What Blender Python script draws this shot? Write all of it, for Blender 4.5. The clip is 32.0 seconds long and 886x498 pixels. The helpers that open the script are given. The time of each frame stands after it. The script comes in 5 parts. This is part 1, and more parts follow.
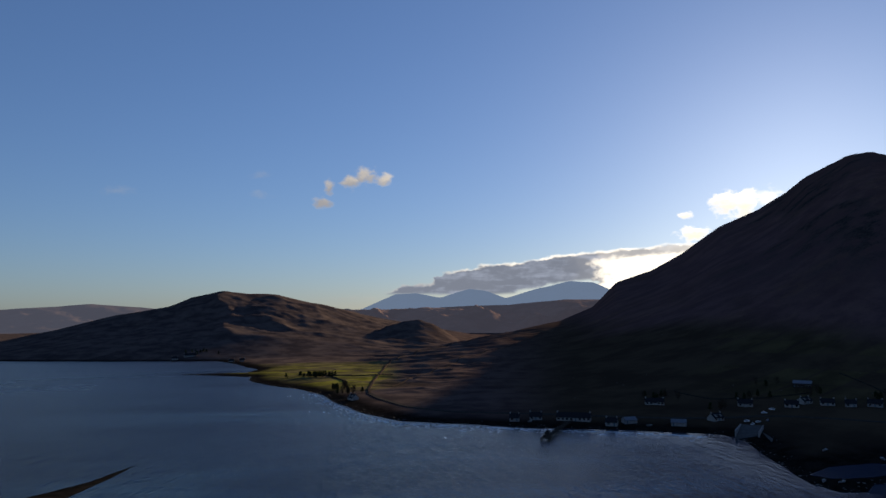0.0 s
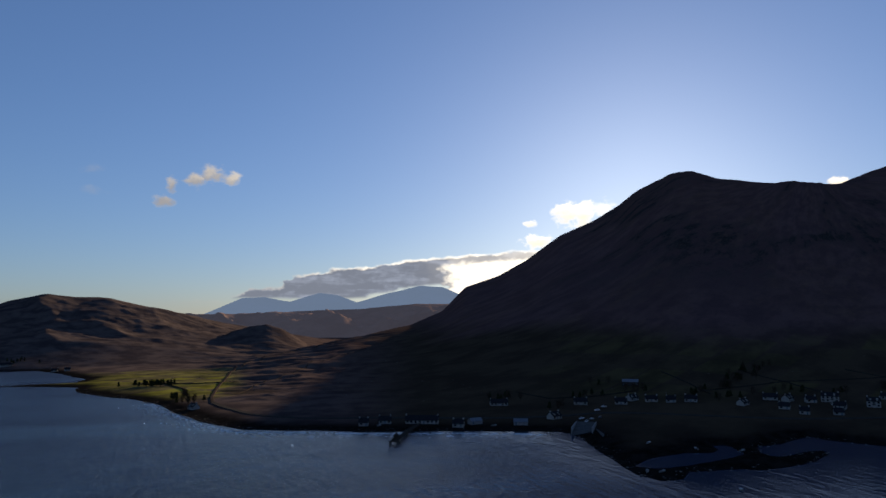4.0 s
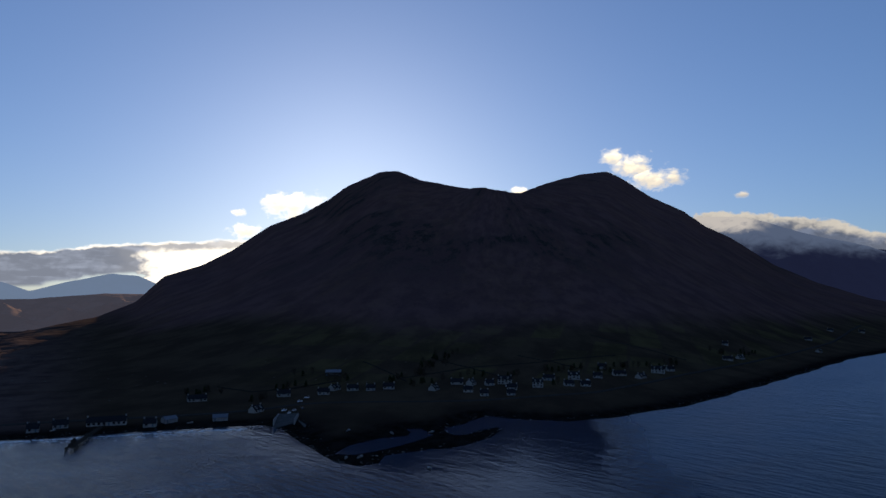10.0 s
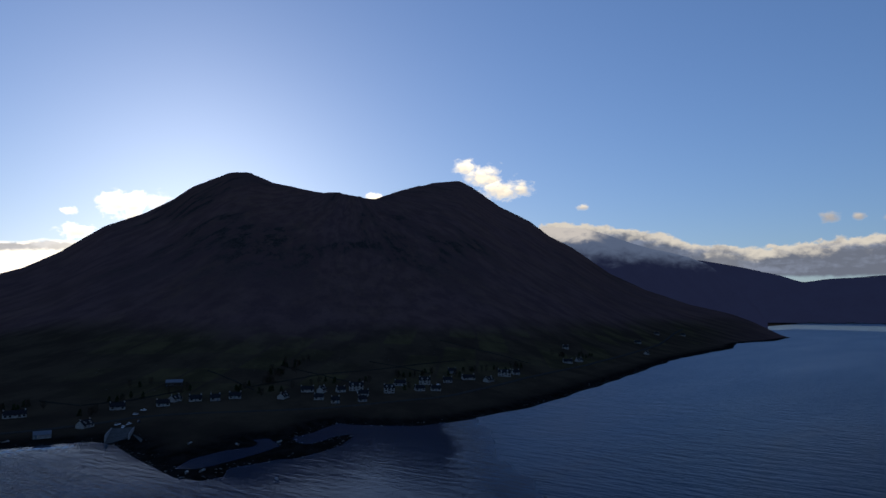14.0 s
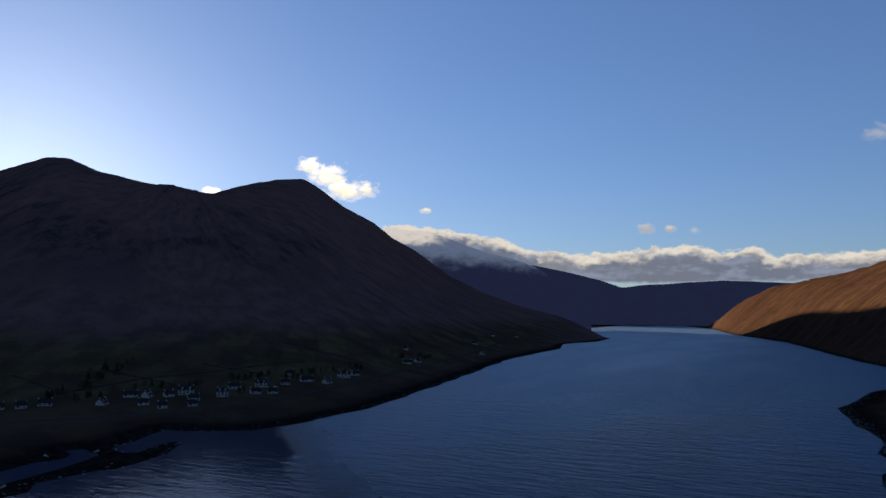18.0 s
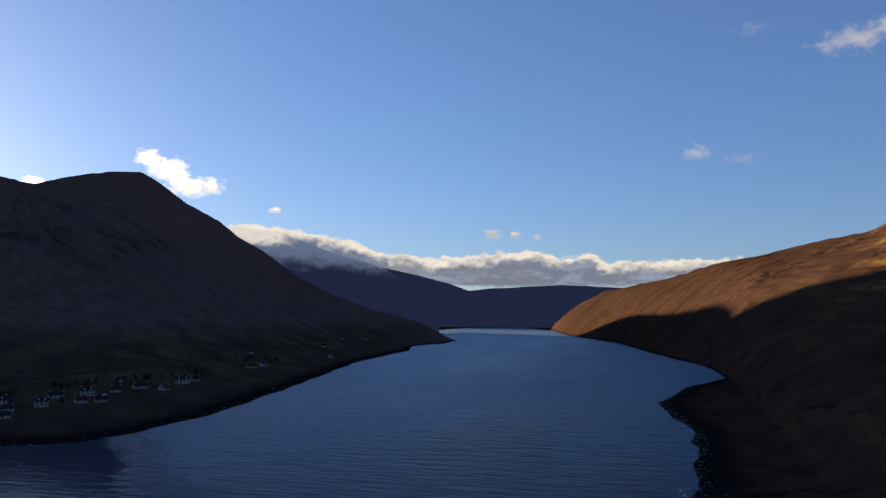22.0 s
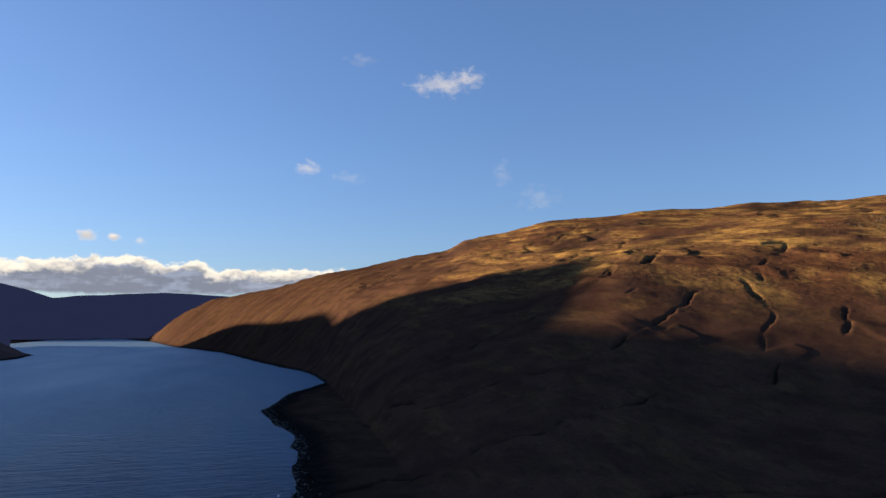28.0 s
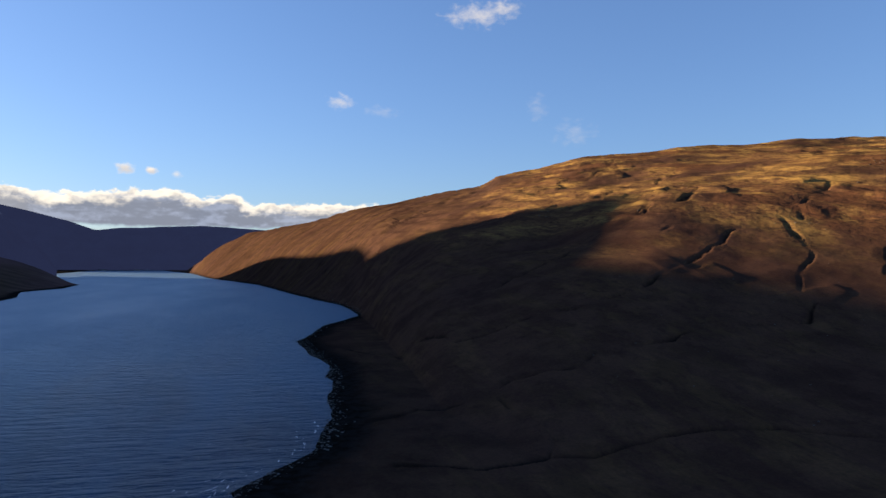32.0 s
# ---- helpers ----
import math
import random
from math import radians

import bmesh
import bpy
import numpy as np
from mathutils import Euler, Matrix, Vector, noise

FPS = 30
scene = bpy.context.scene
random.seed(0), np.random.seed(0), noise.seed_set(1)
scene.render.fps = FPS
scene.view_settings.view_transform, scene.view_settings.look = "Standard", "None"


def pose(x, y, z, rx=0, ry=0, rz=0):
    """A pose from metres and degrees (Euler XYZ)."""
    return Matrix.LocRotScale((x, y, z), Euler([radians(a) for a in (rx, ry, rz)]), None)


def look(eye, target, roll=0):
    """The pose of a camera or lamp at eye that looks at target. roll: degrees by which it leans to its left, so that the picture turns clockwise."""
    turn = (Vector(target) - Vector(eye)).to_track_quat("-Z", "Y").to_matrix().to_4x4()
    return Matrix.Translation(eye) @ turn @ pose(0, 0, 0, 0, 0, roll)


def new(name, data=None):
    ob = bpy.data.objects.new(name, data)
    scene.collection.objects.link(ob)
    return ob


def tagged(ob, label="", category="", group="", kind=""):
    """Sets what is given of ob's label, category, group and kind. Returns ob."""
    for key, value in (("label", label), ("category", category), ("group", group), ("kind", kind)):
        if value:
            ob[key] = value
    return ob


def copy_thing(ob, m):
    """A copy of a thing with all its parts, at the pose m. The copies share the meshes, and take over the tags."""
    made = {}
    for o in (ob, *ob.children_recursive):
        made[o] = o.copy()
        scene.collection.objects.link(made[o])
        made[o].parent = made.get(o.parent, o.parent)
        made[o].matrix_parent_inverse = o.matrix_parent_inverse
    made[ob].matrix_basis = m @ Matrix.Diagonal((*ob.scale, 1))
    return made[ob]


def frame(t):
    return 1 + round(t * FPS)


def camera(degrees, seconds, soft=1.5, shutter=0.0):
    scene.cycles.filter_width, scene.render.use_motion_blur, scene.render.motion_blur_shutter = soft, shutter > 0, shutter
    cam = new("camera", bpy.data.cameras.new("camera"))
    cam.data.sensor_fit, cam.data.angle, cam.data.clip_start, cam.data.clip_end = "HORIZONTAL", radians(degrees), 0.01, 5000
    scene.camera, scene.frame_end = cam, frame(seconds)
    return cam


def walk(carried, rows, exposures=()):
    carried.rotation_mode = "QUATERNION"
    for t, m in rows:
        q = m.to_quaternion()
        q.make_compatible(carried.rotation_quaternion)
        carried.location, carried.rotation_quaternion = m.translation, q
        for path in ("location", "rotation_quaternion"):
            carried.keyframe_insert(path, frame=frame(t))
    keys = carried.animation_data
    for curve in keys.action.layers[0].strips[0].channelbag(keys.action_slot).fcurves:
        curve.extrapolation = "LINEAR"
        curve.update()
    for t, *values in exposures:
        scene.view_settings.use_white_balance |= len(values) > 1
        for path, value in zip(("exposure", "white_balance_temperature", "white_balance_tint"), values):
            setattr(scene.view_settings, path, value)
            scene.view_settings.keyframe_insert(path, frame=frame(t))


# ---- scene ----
EYE = 80.0  # metres above the loch
cam = camera(64.51, 32.0)
PATH = [
    (0.0, pose(0, 0, EYE, 95.174, 0.445, -3.404)),
    (0.5, pose(0, 0, EYE, 95.184, 0.427, -5.329)),
    (1.0, pose(0, 0, EYE, 95.182, 0.576, -7.001)),
    (1.5, pose(0, 0, EYE, 95.221, 0.519, -8.109)),
    (2.0, pose(0, 0, EYE, 95.243, 0.576, -9.240)),
    (2.5, pose(0, 0, EYE, 95.258, 0.579, -9.999)),
    (4.5, pose(0, 0, EYE, 95.464, 0.489, -18.113)),
    (5.0, pose(0, 0, EYE, 95.475, 0.395, -21.267)),
    (5.5, pose(0, 0, EYE, 95.449, 0.386, -25.785)),
    (6.0, pose(0, 0, EYE, 95.433, 0.484, -28.897)),
    (6.5, pose(0, 0, EYE, 95.373, 0.429, -29.017)),
    (7.0, pose(0, 0, EYE, 95.374, 0.310, -29.330)),
    (7.5, pose(0, 0, EYE, 95.404, 0.252, -29.678)),
    (8.0, pose(0, 0, EYE, 95.540, 0.210, -32.730)),
    (8.5, pose(0, 0, EYE, 95.659, 0.259, -35.866)),
    (9.0, pose(0, 0, EYE, 95.123, 0.315, -37.652)),
    (9.5, pose(0, 0, EYE, 94.728, 0.320, -38.323)),
    (10.0, pose(0, 0, EYE, 94.594, 0.243, -38.970)),
    (10.5, pose(0, 0, EYE, 94.536, 0.192, -40.472)),
    (11.0, pose(0, 0, EYE, 94.495, 0.228, -42.340)),
    (11.5, pose(0, 0, EYE, 94.461, 0.153, -42.752)),
    (12.0, pose(0, 0, EYE, 94.503, 0.061, -42.437)),
    (12.5, pose(0, 0, EYE, 94.615, 0.003, -42.961)),
    (13.0, pose(0, 0, EYE, 94.779, 0.053, -45.281)),
    (13.5, pose(0, 0, EYE, 94.928, 0.147, -47.790)),
    (14.0, pose(0, 0, EYE, 95.025, 0.282, -50.891)),
    (14.5, pose(0, 0, EYE, 94.990, 0.388, -53.628)),
    (15.0, pose(0, 0, EYE, 94.898, 0.479, -56.545)),
    (15.5, pose(0, 0, EYE, 94.846, 0.395, -59.245)),
    (17.5, pose(0, 0, EYE, 94.972, -0.046, -63.053)),
    (18.0, pose(0, 0, EYE, 95.096, -0.177, -63.734)),
    (18.5, pose(0, 0, EYE, 95.175, -0.059, -66.260)),
    (19.0, pose(0, 0, EYE, 95.125, 0.080, -68.104)),
    (19.5, pose(0, 0, EYE, 95.077, 0.063, -69.534)),
    (20.0, pose(0, 0, EYE, 95.081, 0.087, -71.677)),
    (20.5, pose(0, 0, EYE, 95.047, -0.068, -71.867)),
    (21.0, pose(0, 0, EYE, 95.144, -0.146, -73.465)),
    (21.5, pose(0, 0, EYE, 95.266, -0.141, -74.996)),
    (22.0, pose(0, 0, EYE, 95.335, -0.245, -75.895)),
    (22.5, pose(0, 0, EYE, 95.425, -0.313, -77.310)),
    (23.0, pose(0, 0, EYE, 95.487, -0.147, -79.402)),
    (23.5, pose(0, 0, EYE, 95.503, -0.181, -82.553)),
    (24.0, pose(0, 0, EYE, 95.565, -0.048, -86.365)),
    (24.5, pose(0, 0, EYE, 95.561, -0.037, -88.581)),
    (25.0, pose(0, 0, EYE, 95.582, -0.004, -92.208)),
    (25.5, pose(0, 0, EYE, 95.604, 0.156, -95.720)),
    (26.0, pose(0, 0, EYE, 95.623, 0.117, -98.031)),
    (26.5, pose(0, 0, EYE, 95.665, 0.165, -100.453)),
    (28.5, pose(0, 0, EYE, 95.645, 0.135, -108.177)),
    (29.0, pose(0, 0, EYE, 94.956, 0.053, -108.502)),
    (29.5, pose(0, 0, EYE, 94.241, 0.038, -107.830)),
    (30.0, pose(0, 0, EYE, 93.559, -0.134, -106.946)),
    (30.5, pose(0, 0, EYE, 92.870, -0.213, -105.999)),
    (31.0, pose(0, 0, EYE, 92.089, -0.323, -104.977)),
    (31.5, pose(0, 0, EYE, 91.385, -0.406, -103.867)),
    (32.0, pose(0, 0, EYE, 90.801, -0.412, -104.402))]
walk(cam, PATH, exposures=[(0.0, 1.24, 6600, 10), (9.0, 1.29, 6600, 10), (15.0, 1.44, 6600, 10), (20.0, 1.66, 6700, 10), (26.0, 1.98, 6850, 10), (32.0, 2.21, 6850, 10)])

# ------------------------------------------------------------------ light
SUN_AZ, SUN_EL = 31.4, 9.4  # clockwise from +y, above the horizon

world = bpy.data.worlds.new("world")
scene.world = world
world.use_nodes = True


class Nodes:
    """Short hand for building a node tree."""

    def __init__(self, tree):
        self.tree = tree

    def put(self, value, socket):
        if isinstance(value, bpy.types.NodeSocket):
            self.tree.links.new(value, socket)
        elif hasattr(socket, "default_value"):
            socket.default_value = value

    def add(self, kind, *values, **props):
        node = self.tree.nodes.new(kind)
        names = props.pop("at", {})
        for key, value in props.items():
            setattr(node, key, value)
        for socket, value in zip(node.inputs, values):
            if value is not None:
                self.put(value, socket)
        for name, value in names.items():
            self.put(value, node.inputs[name])
        return node

    def math(self, op, *values, clamp=False):
        return self.add("ShaderNodeMath", *values, operation=op, use_clamp=clamp).outputs[0]

    def ramp(self, value, lo, hi):
        """0 below lo, 1 above hi, smooth between."""
        return self.add("ShaderNodeMapRange", value, lo, hi, 0.0, 1.0, interpolation_type="SMOOTHSTEP").outputs[0]

    def mix(self, fac, a, b, blend="MIX"):
        node = self.tree.nodes.new("ShaderNodeMix")
        node.data_type, node.blend_type = "RGBA", blend
        self.put(fac, node.inputs[0])
        self.put(a, node.inputs[6])
        self.put(b, node.inputs[7])
        return node.outputs[2]

    def noise(self, vector, scale, detail=4.0, rough=0.55, distort=0.0):
        return self.add("ShaderNodeTexNoise", at={"Vector": vector, "Scale": scale, "Detail": detail,
                                                  "Roughness": rough, "Distortion": distort}).outputs["Fac"]


def build_sky():
    tree = world.node_tree
    tree.nodes.clear()
    n = Nodes(tree)
    sky = n.add("ShaderNodeTexSky", sky_type="NISHITA", sun_disc=False, sun_elevation=radians(SUN_EL),
                sun_rotation=radians(SUN_AZ), altitude=80.0, air_density=1.0, dust_density=0.4, ozone_density=3.0)
    coord = n.add("ShaderNodeTexCoord").outputs["Generated"]
    xyz = n.add("ShaderNodeSeparateXYZ", coord).outputs
    az = n.math("MULTIPLY", n.math("ARCTAN2", xyz[0], xyz[1]), 57.29578)
    el = n.math("MULTIPLY", n.math("ARCSINE", xyz[2]), 57.29578)
    flat = n.add("ShaderNodeCombineXYZ", az, n.math("MULTIPLY", el, 1.5), 0.0).outputs[0]
    fine = n.noise(flat, 1.1, 6.0, 0.56, 0.3)
    bent = n.add("ShaderNodeVectorMath", flat, n.add("ShaderNodeTexNoise", at={"Vector": flat, "Scale": 1.3, "Detail": 4.0}).outputs["Color"]).outputs[0]

    def billow(shift):
        """Rounded heaps with creases between them, seen from a little further along."""
        at_ = n.add("ShaderNodeVectorMath", bent, shift).outputs[0]
        cells = n.add("ShaderNodeTexVoronoi", feature="SMOOTH_F1", normalize=True, at={"Vector": at_, "Scale": 0.62, "Detail": 4.0, "Roughness": 0.58, "Smoothness": 0.35})
        return n.math("SUBTRACT", 1.0, cells.outputs["Distance"])

    heap = billow((0.0, 0.0, 0.0))
    relief = n.math("SUBTRACT", heap, billow((-0.22, 0.45, 0.0)))  # above zero on the side turned to the light
    puff = n.math("ADD", n.math("MULTIPLY", n.math("SUBTRACT", heap, 0.22), 0.28), n.math("MULTIPLY", fine, 0.72))

    def blob(a, e, wa, we):
        u = n.math("DIVIDE", n.math("SUBTRACT", az, a), wa)
        v = n.math("DIVIDE", n.math("SUBTRACT", el, e), we)
        return n.math("SUBTRACT", 1.0, n.math("SQRT", n.math("ADD", n.math("MULTIPLY", u, u), n.math("MULTIPLY", v, v)))), v

    wave = n.math("MULTIPLY", n.math("SUBTRACT", puff, 0.5), 2.8)
    near = n.ramp(n.add("ShaderNodeVectorMath", coord, SUN_WAY, operation="DOT_PRODUCT").outputs["Value"], 0.80, 1.0)
    colour = n.mix(1.0, sky.outputs[0], (0.80, 0.98, 1.42, 1), "MULTIPLY")
    colour = n.add("ShaderNodeGamma", colour, 0.76).outputs[0]
    colour = n.mix(1.0, colour, (0.925, 0.985, 1.085, 1), "MULTIPLY")
    for clouds, grey, lo, hi, dense in ((VEILS, 0.3, 0.2, 1.2, 0.16), (FAINT, 0.2, 0.0, 1.3, 0.62), (PUFFS, 0.5, -0.05, 0.85, 0.95)):
        total = height = None
        for spot in clouds:
            b, v = blob(*spot)
            if total is None:
                total, height = b, v
            else:
                over = n.math("GREATER_THAN", b, total)
                height = n.math("ADD", n.math("MULTIPLY", height, n.math("SUBTRACT", 1.0, over)), n.math("MULTIPLY", v, over))
                total = n.math("MAXIMUM", total, b)
        mass = n.math("ADD", total, wave)
        cover = n.math("MULTIPLY", n.ramp(mass, lo, hi), dense)
        low = n.ramp(n.math("SUBTRACT", n.math("MULTIPLY", relief, -2.2), height), -0.75, 0.35)
        core = n.math("MULTIPLY", n.math("MULTIPLY", low, n.ramp(mass, 0.05, 0.5)), grey)
        lit = n.mix(near, (4.6, 4.2, 3.8, 1), (18.0, 15.4, 11.0, 1))
        dark = n.mix(near, (1.6, 1.8, 2.3, 1), (2.9, 2.8, 2.9, 1))
        colour = n.mix(cover, colour, n.mix(core, lit, dark))
    # layered banks: their top and base by bearing, and how grey they are inside
    soft = n.noise(flat, 0.55, 5.0, 0.55, 0.2)
    lump = n.math("ADD", n.math("ADD", n.math("MULTIPLY", n.math("SUBTRACT", soft, 0.5), 1.2), n.math("MULTIPLY", n.math("SUBTRACT", fine, 0.5), 0.8)), n.math("MULTIPLY", n.math("SUBTRACT", heap, 0.72), 1.5))
    long_ = n.noise(n.add("ShaderNodeCombineXYZ", n.math("MULTIPLY", az, 0.35), n.math("MULTIPLY", el, 1.6), 3.0).outputs[0], 0.9, 5.0, 0.55, 0.3)
    for bank, ragged, lit_, dark_ in ((LEFT_BANK, 0.22, (13.0, 11.8, 10.0, 1), (1.75, 1.95, 2.45, 1)), (RIGHT_BANK, 0.80, (5.2, 4.8, 4.2, 1), (0.92, 1.10, 1.55, 1))):
        first_, last_ = bank[0][0], bank[-1][0]
        ramp = n.add("ShaderNodeValToRGB", n.math("DIVIDE", n.math("SUBTRACT", n.math("ADD", az, n.math("MULTIPLY", lump, 1.6 if bank is LEFT_BANK else 0.5)), first_), last_ - first_))
        ramp.color_ramp.interpolation = "EASE" if bank is LEFT_BANK else "LINEAR"
        while len(ramp.color_ramp.elements) < len(bank):
            ramp.color_ramp.elements.new(0.5)
        for stop, (a, top, low_, grey) in zip(ramp.color_ramp.elements, bank):
            stop.position = (a - first_) / (last_ - first_)
            stop.color = (top / 10, low_ / 10, grey, 1)
        rgb = n.add("ShaderNodeSeparateColor", ramp.outputs[0]).outputs
        below = n.math("SUBTRACT", n.math("ADD", n.math("MULTIPLY", rgb[0], 10.0), n.math("MULTIPLY", lump, ragged)), el)
        above = n.math("SUBTRACT", n.math("ADD", el, n.math("MULTIPLY", lump, ragged * 0.4)), n.math("MULTIPLY", rgb[1], 10.0))
        ends = n.math("MULTIPLY", n.ramp(az, first_, first_ + 0.8), n.math("SUBTRACT", 1.0, n.ramp(az, last_ - 3.0, last_)))
        cover = n.math("MULTIPLY", n.math("MULTIPLY", n.ramp(below, -0.02, 0.26), n.ramp(above, -0.12, 0.22)), ends)
        inner = n.math("SUBTRACT", n.math("ADD", below, n.math("MULTIPLY", n.math("SUBTRACT", long_, 0.5), 1.0 if bank is RIGHT_BANK else 0.4)), n.math("MULTIPLY", relief, 2.2 if bank is RIGHT_BANK else 0.9))
        core = n.math("MULTIPLY", n.ramp(inner, 0.05 if bank is LEFT_BANK else 0.15, 0.30 if bank is LEFT_BANK else 1.15), rgb[2])
        if bank is LEFT_BANK:  # a thin grey layer with bright sky under it
            core = n.math("MULTIPLY", core, n.math("SUBTRACT", 1.0, n.math("MULTIPLY", n.ramp(n.math("ADD", az, n.math("MULTIPLY", lump, 2.2)), 15.4, 17.0), n.ramp(n.math("ADD", below, n.math("MULTIPLY", lump, 0.2)), 0.55, 0.95))))
        shade_ = n.mix(n.math("MULTIPLY", n.ramp(n.math("ADD", n.math("ADD", long_, n.math("MULTIPLY", lump, 0.1)), n.math("MULTIPLY", relief, 0.9 if bank is RIGHT_BANK else 0.5)), 0.42, 0.75), 0.6), dark_, tuple(c * 2.0 for c in dark_[:3]) + (1,))
        if bank is LEFT_BANK:
            lit_ = n.mix(n.ramp(az, 1.5, 10.0), (4.2, 4.2, 4.3, 1), lit_)
        colour = n.mix(cover, colour, n.mix(core, lit_, shade_))
    bg = n.add("ShaderNodeBackground", colour, 0.05)
    tree.links.new(bg.outputs[0], n.add("ShaderNodeOutputWorld").inputs[0])


SUN_WAY = tuple(Vector((math.sin(radians(SUN_AZ)), math.cos(radians(SUN_AZ)), math.tan(radians(SUN_EL)))).normalized())
# clouds: bearing, elevation, half width, half height in degrees
LEFT_BANK = [(-1.6, 1.62, 1.50, 1.0), (-1.0, 1.75, 1.50, 1.0), (0.6, 2.35, 1.46, 1.0), (2.1, 2.50, 1.45, 1.0), (3.6, 3.35, 1.40, 1.0), (7.4, 3.95, 1.40, 1.0),
             (8.5, 4.08, 1.44, 1.0), (10.7, 4.30, 1.85, 1.0), (12.8, 4.62, 2.3, 1.0), (15.4, 4.82, 2.5, 0.95), (16.4, 4.88, 1.6, 0.75), (19.2, 5.05, 1.0, 0.8), (22.0, 5.25, 1.0, 0.65),
             (24.2, 5.3, 1.0, 0.0), (27.0, 5.2, 1.0, 0.0)]
RIGHT_BANK = [(55.0, 5.6, 3.0, 0.8), (59.0, 7.0, 3.0, 0.7), (61.0, 7.05, 3.0, 0.75), (63.0, 6.9, 3.0, 0.85), (65.4, 6.5, 3.0, 1.0), (68.3, 6.1, 3.0, 1.0), (69.9, 5.4, 3.0, 1.0), (71.4, 4.95, 3.0, 0.95),
              (72.2, 5.2, 2.9, 0.85), (73.6, 5.0, 2.8, 0.9), (75.4, 4.5, 2.5, 0.95), (76.5, 4.7, 2.3, 0.95), (78.4, 5.0, 2.28, 0.95), (81.5, 5.25, 2.25, 0.95), (83.8, 5.2, 2.25, 0.95),
              (85.3, 4.7, 2.25, 0.97), (87.7, 5.0, 2.25, 0.95), (89.2, 4.3, 2.28, 0.95), (94.0, 4.5, 2.4, 0.92), (99.6, 4.3, 2.6, 0.85), (104.0, 4.2, 3.0, 0.7)]
PUFFS = [(-4.1, 10.6, 0.9, 0.75), (-2.9, 11.1, 1.3, 0.75), (-1.4, 10.8, 1.0, 0.6), (-6.4, 8.9, 0.9, 0.65), (-5.8, 10.1, 0.5, 0.7), (22.6, 7.3, 0.7, 0.4), (25.7, 8.1, 1.5, 1.1), (26.9, 8.0, 1.2, 1.2), (23.2, 5.9, 1.5, 0.6),
         (52.7, 11.6, 1.1, 0.8), (54.2, 10.8, 1.9, 1.1), (55.6, 9.8, 2.2, 1.0), (57.2, 9.9, 1.3, 0.7),
         (45.3, 9.2, 0.7, 0.45), (80.0, 6.6, 0.8, 0.45), (81.8, 6.5, 0.5, 0.35), (62.3, 8.2, 0.6, 0.3)]
# the first spot draws the sun's white glow at the ridge as cloud
FAINT = [(28.4, 8.3, 1.8, 0.9), (96.0, 12.4, 1.2, 0.8), (107.0, 19.2, 3.2, 1.1), (109.0, 19.6, 2.0, 1.0), (83.6, 6.3, 0.5, 0.3)]
VEILS = [(-11.3, 10.9, 1.4, 0.6), (-11.3, 9.4, 1.4, 0.5), (-21.6, 9.2, 1.6, 0.6), (99.4, 11.8, 2.2, 0.7), (100.4, 21.0, 2.0, 0.7), (115.0, 10.0, 2.4, 1.4), (112.0, 12.0, 1.2, 1.6), (-3.5, 1.2, 5.0, 0.3)]
build_sky()

sun = new("sun", bpy.data.lights.new("sun", "SUN"))
sun.data.energy, sun.data.angle, sun.data.color = 4.2, radians(0.8), (1.0, 0.80, 0.54)
sun.matrix_world = look((0, 0, 500), (-math.sin(radians(SUN_AZ)), -math.cos(radians(SUN_AZ)), 500 - math.tan(radians(SUN_EL))))

# ------------------------------------------------------------------ materials


def material(name):
    m = bpy.data.materials.new(name)
    m.use_nodes = True
    m.node_tree.nodes.clear()
    n = Nodes(m.node_tree)
    out = n.add("ShaderNodeOutputMaterial")
    shader = n.add("ShaderNodeBsdfPrincipled")
    m.node_tree.links.new(shader.outputs[0], out.inputs[0])
    return m, n, shader


def plain(name, colour, rough=0.8, vary=0.25, scale=0.8, metal=0.0, bump=0.0):
    m, n, s = material(name)
    pos = n.add("ShaderNodeTexCoord").outputs["Object"]
    a = n.noise(pos, scale, 4.0)
    b = n.noise(pos, scale * 9, 3.0)
    f = n.math("ADD", n.math("MULTIPLY", a, 0.6), n.math("MULTIPLY", b, 0.4))
    dark = tuple(c * (1 - vary) for c in colour) + (1,)
    light = tuple(min(1.0, c * (1 + vary)) for c in colour) + (1,)
    n.put(n.mix(n.ramp(f, 0.35, 0.65), dark, light), s.inputs["Base Color"])
    s.inputs["Roughness"].default_value = rough
    s.inputs["Metallic"].default_value = metal
    if rough >= 0.85:
        s.inputs["Specular IOR Level"].default_value = 0.0
    if bump:
        n.put(n.add("ShaderNodeBump", bump, 0.05, at={"Height": b}).outputs[0], s.inputs["Normal"])
    return m


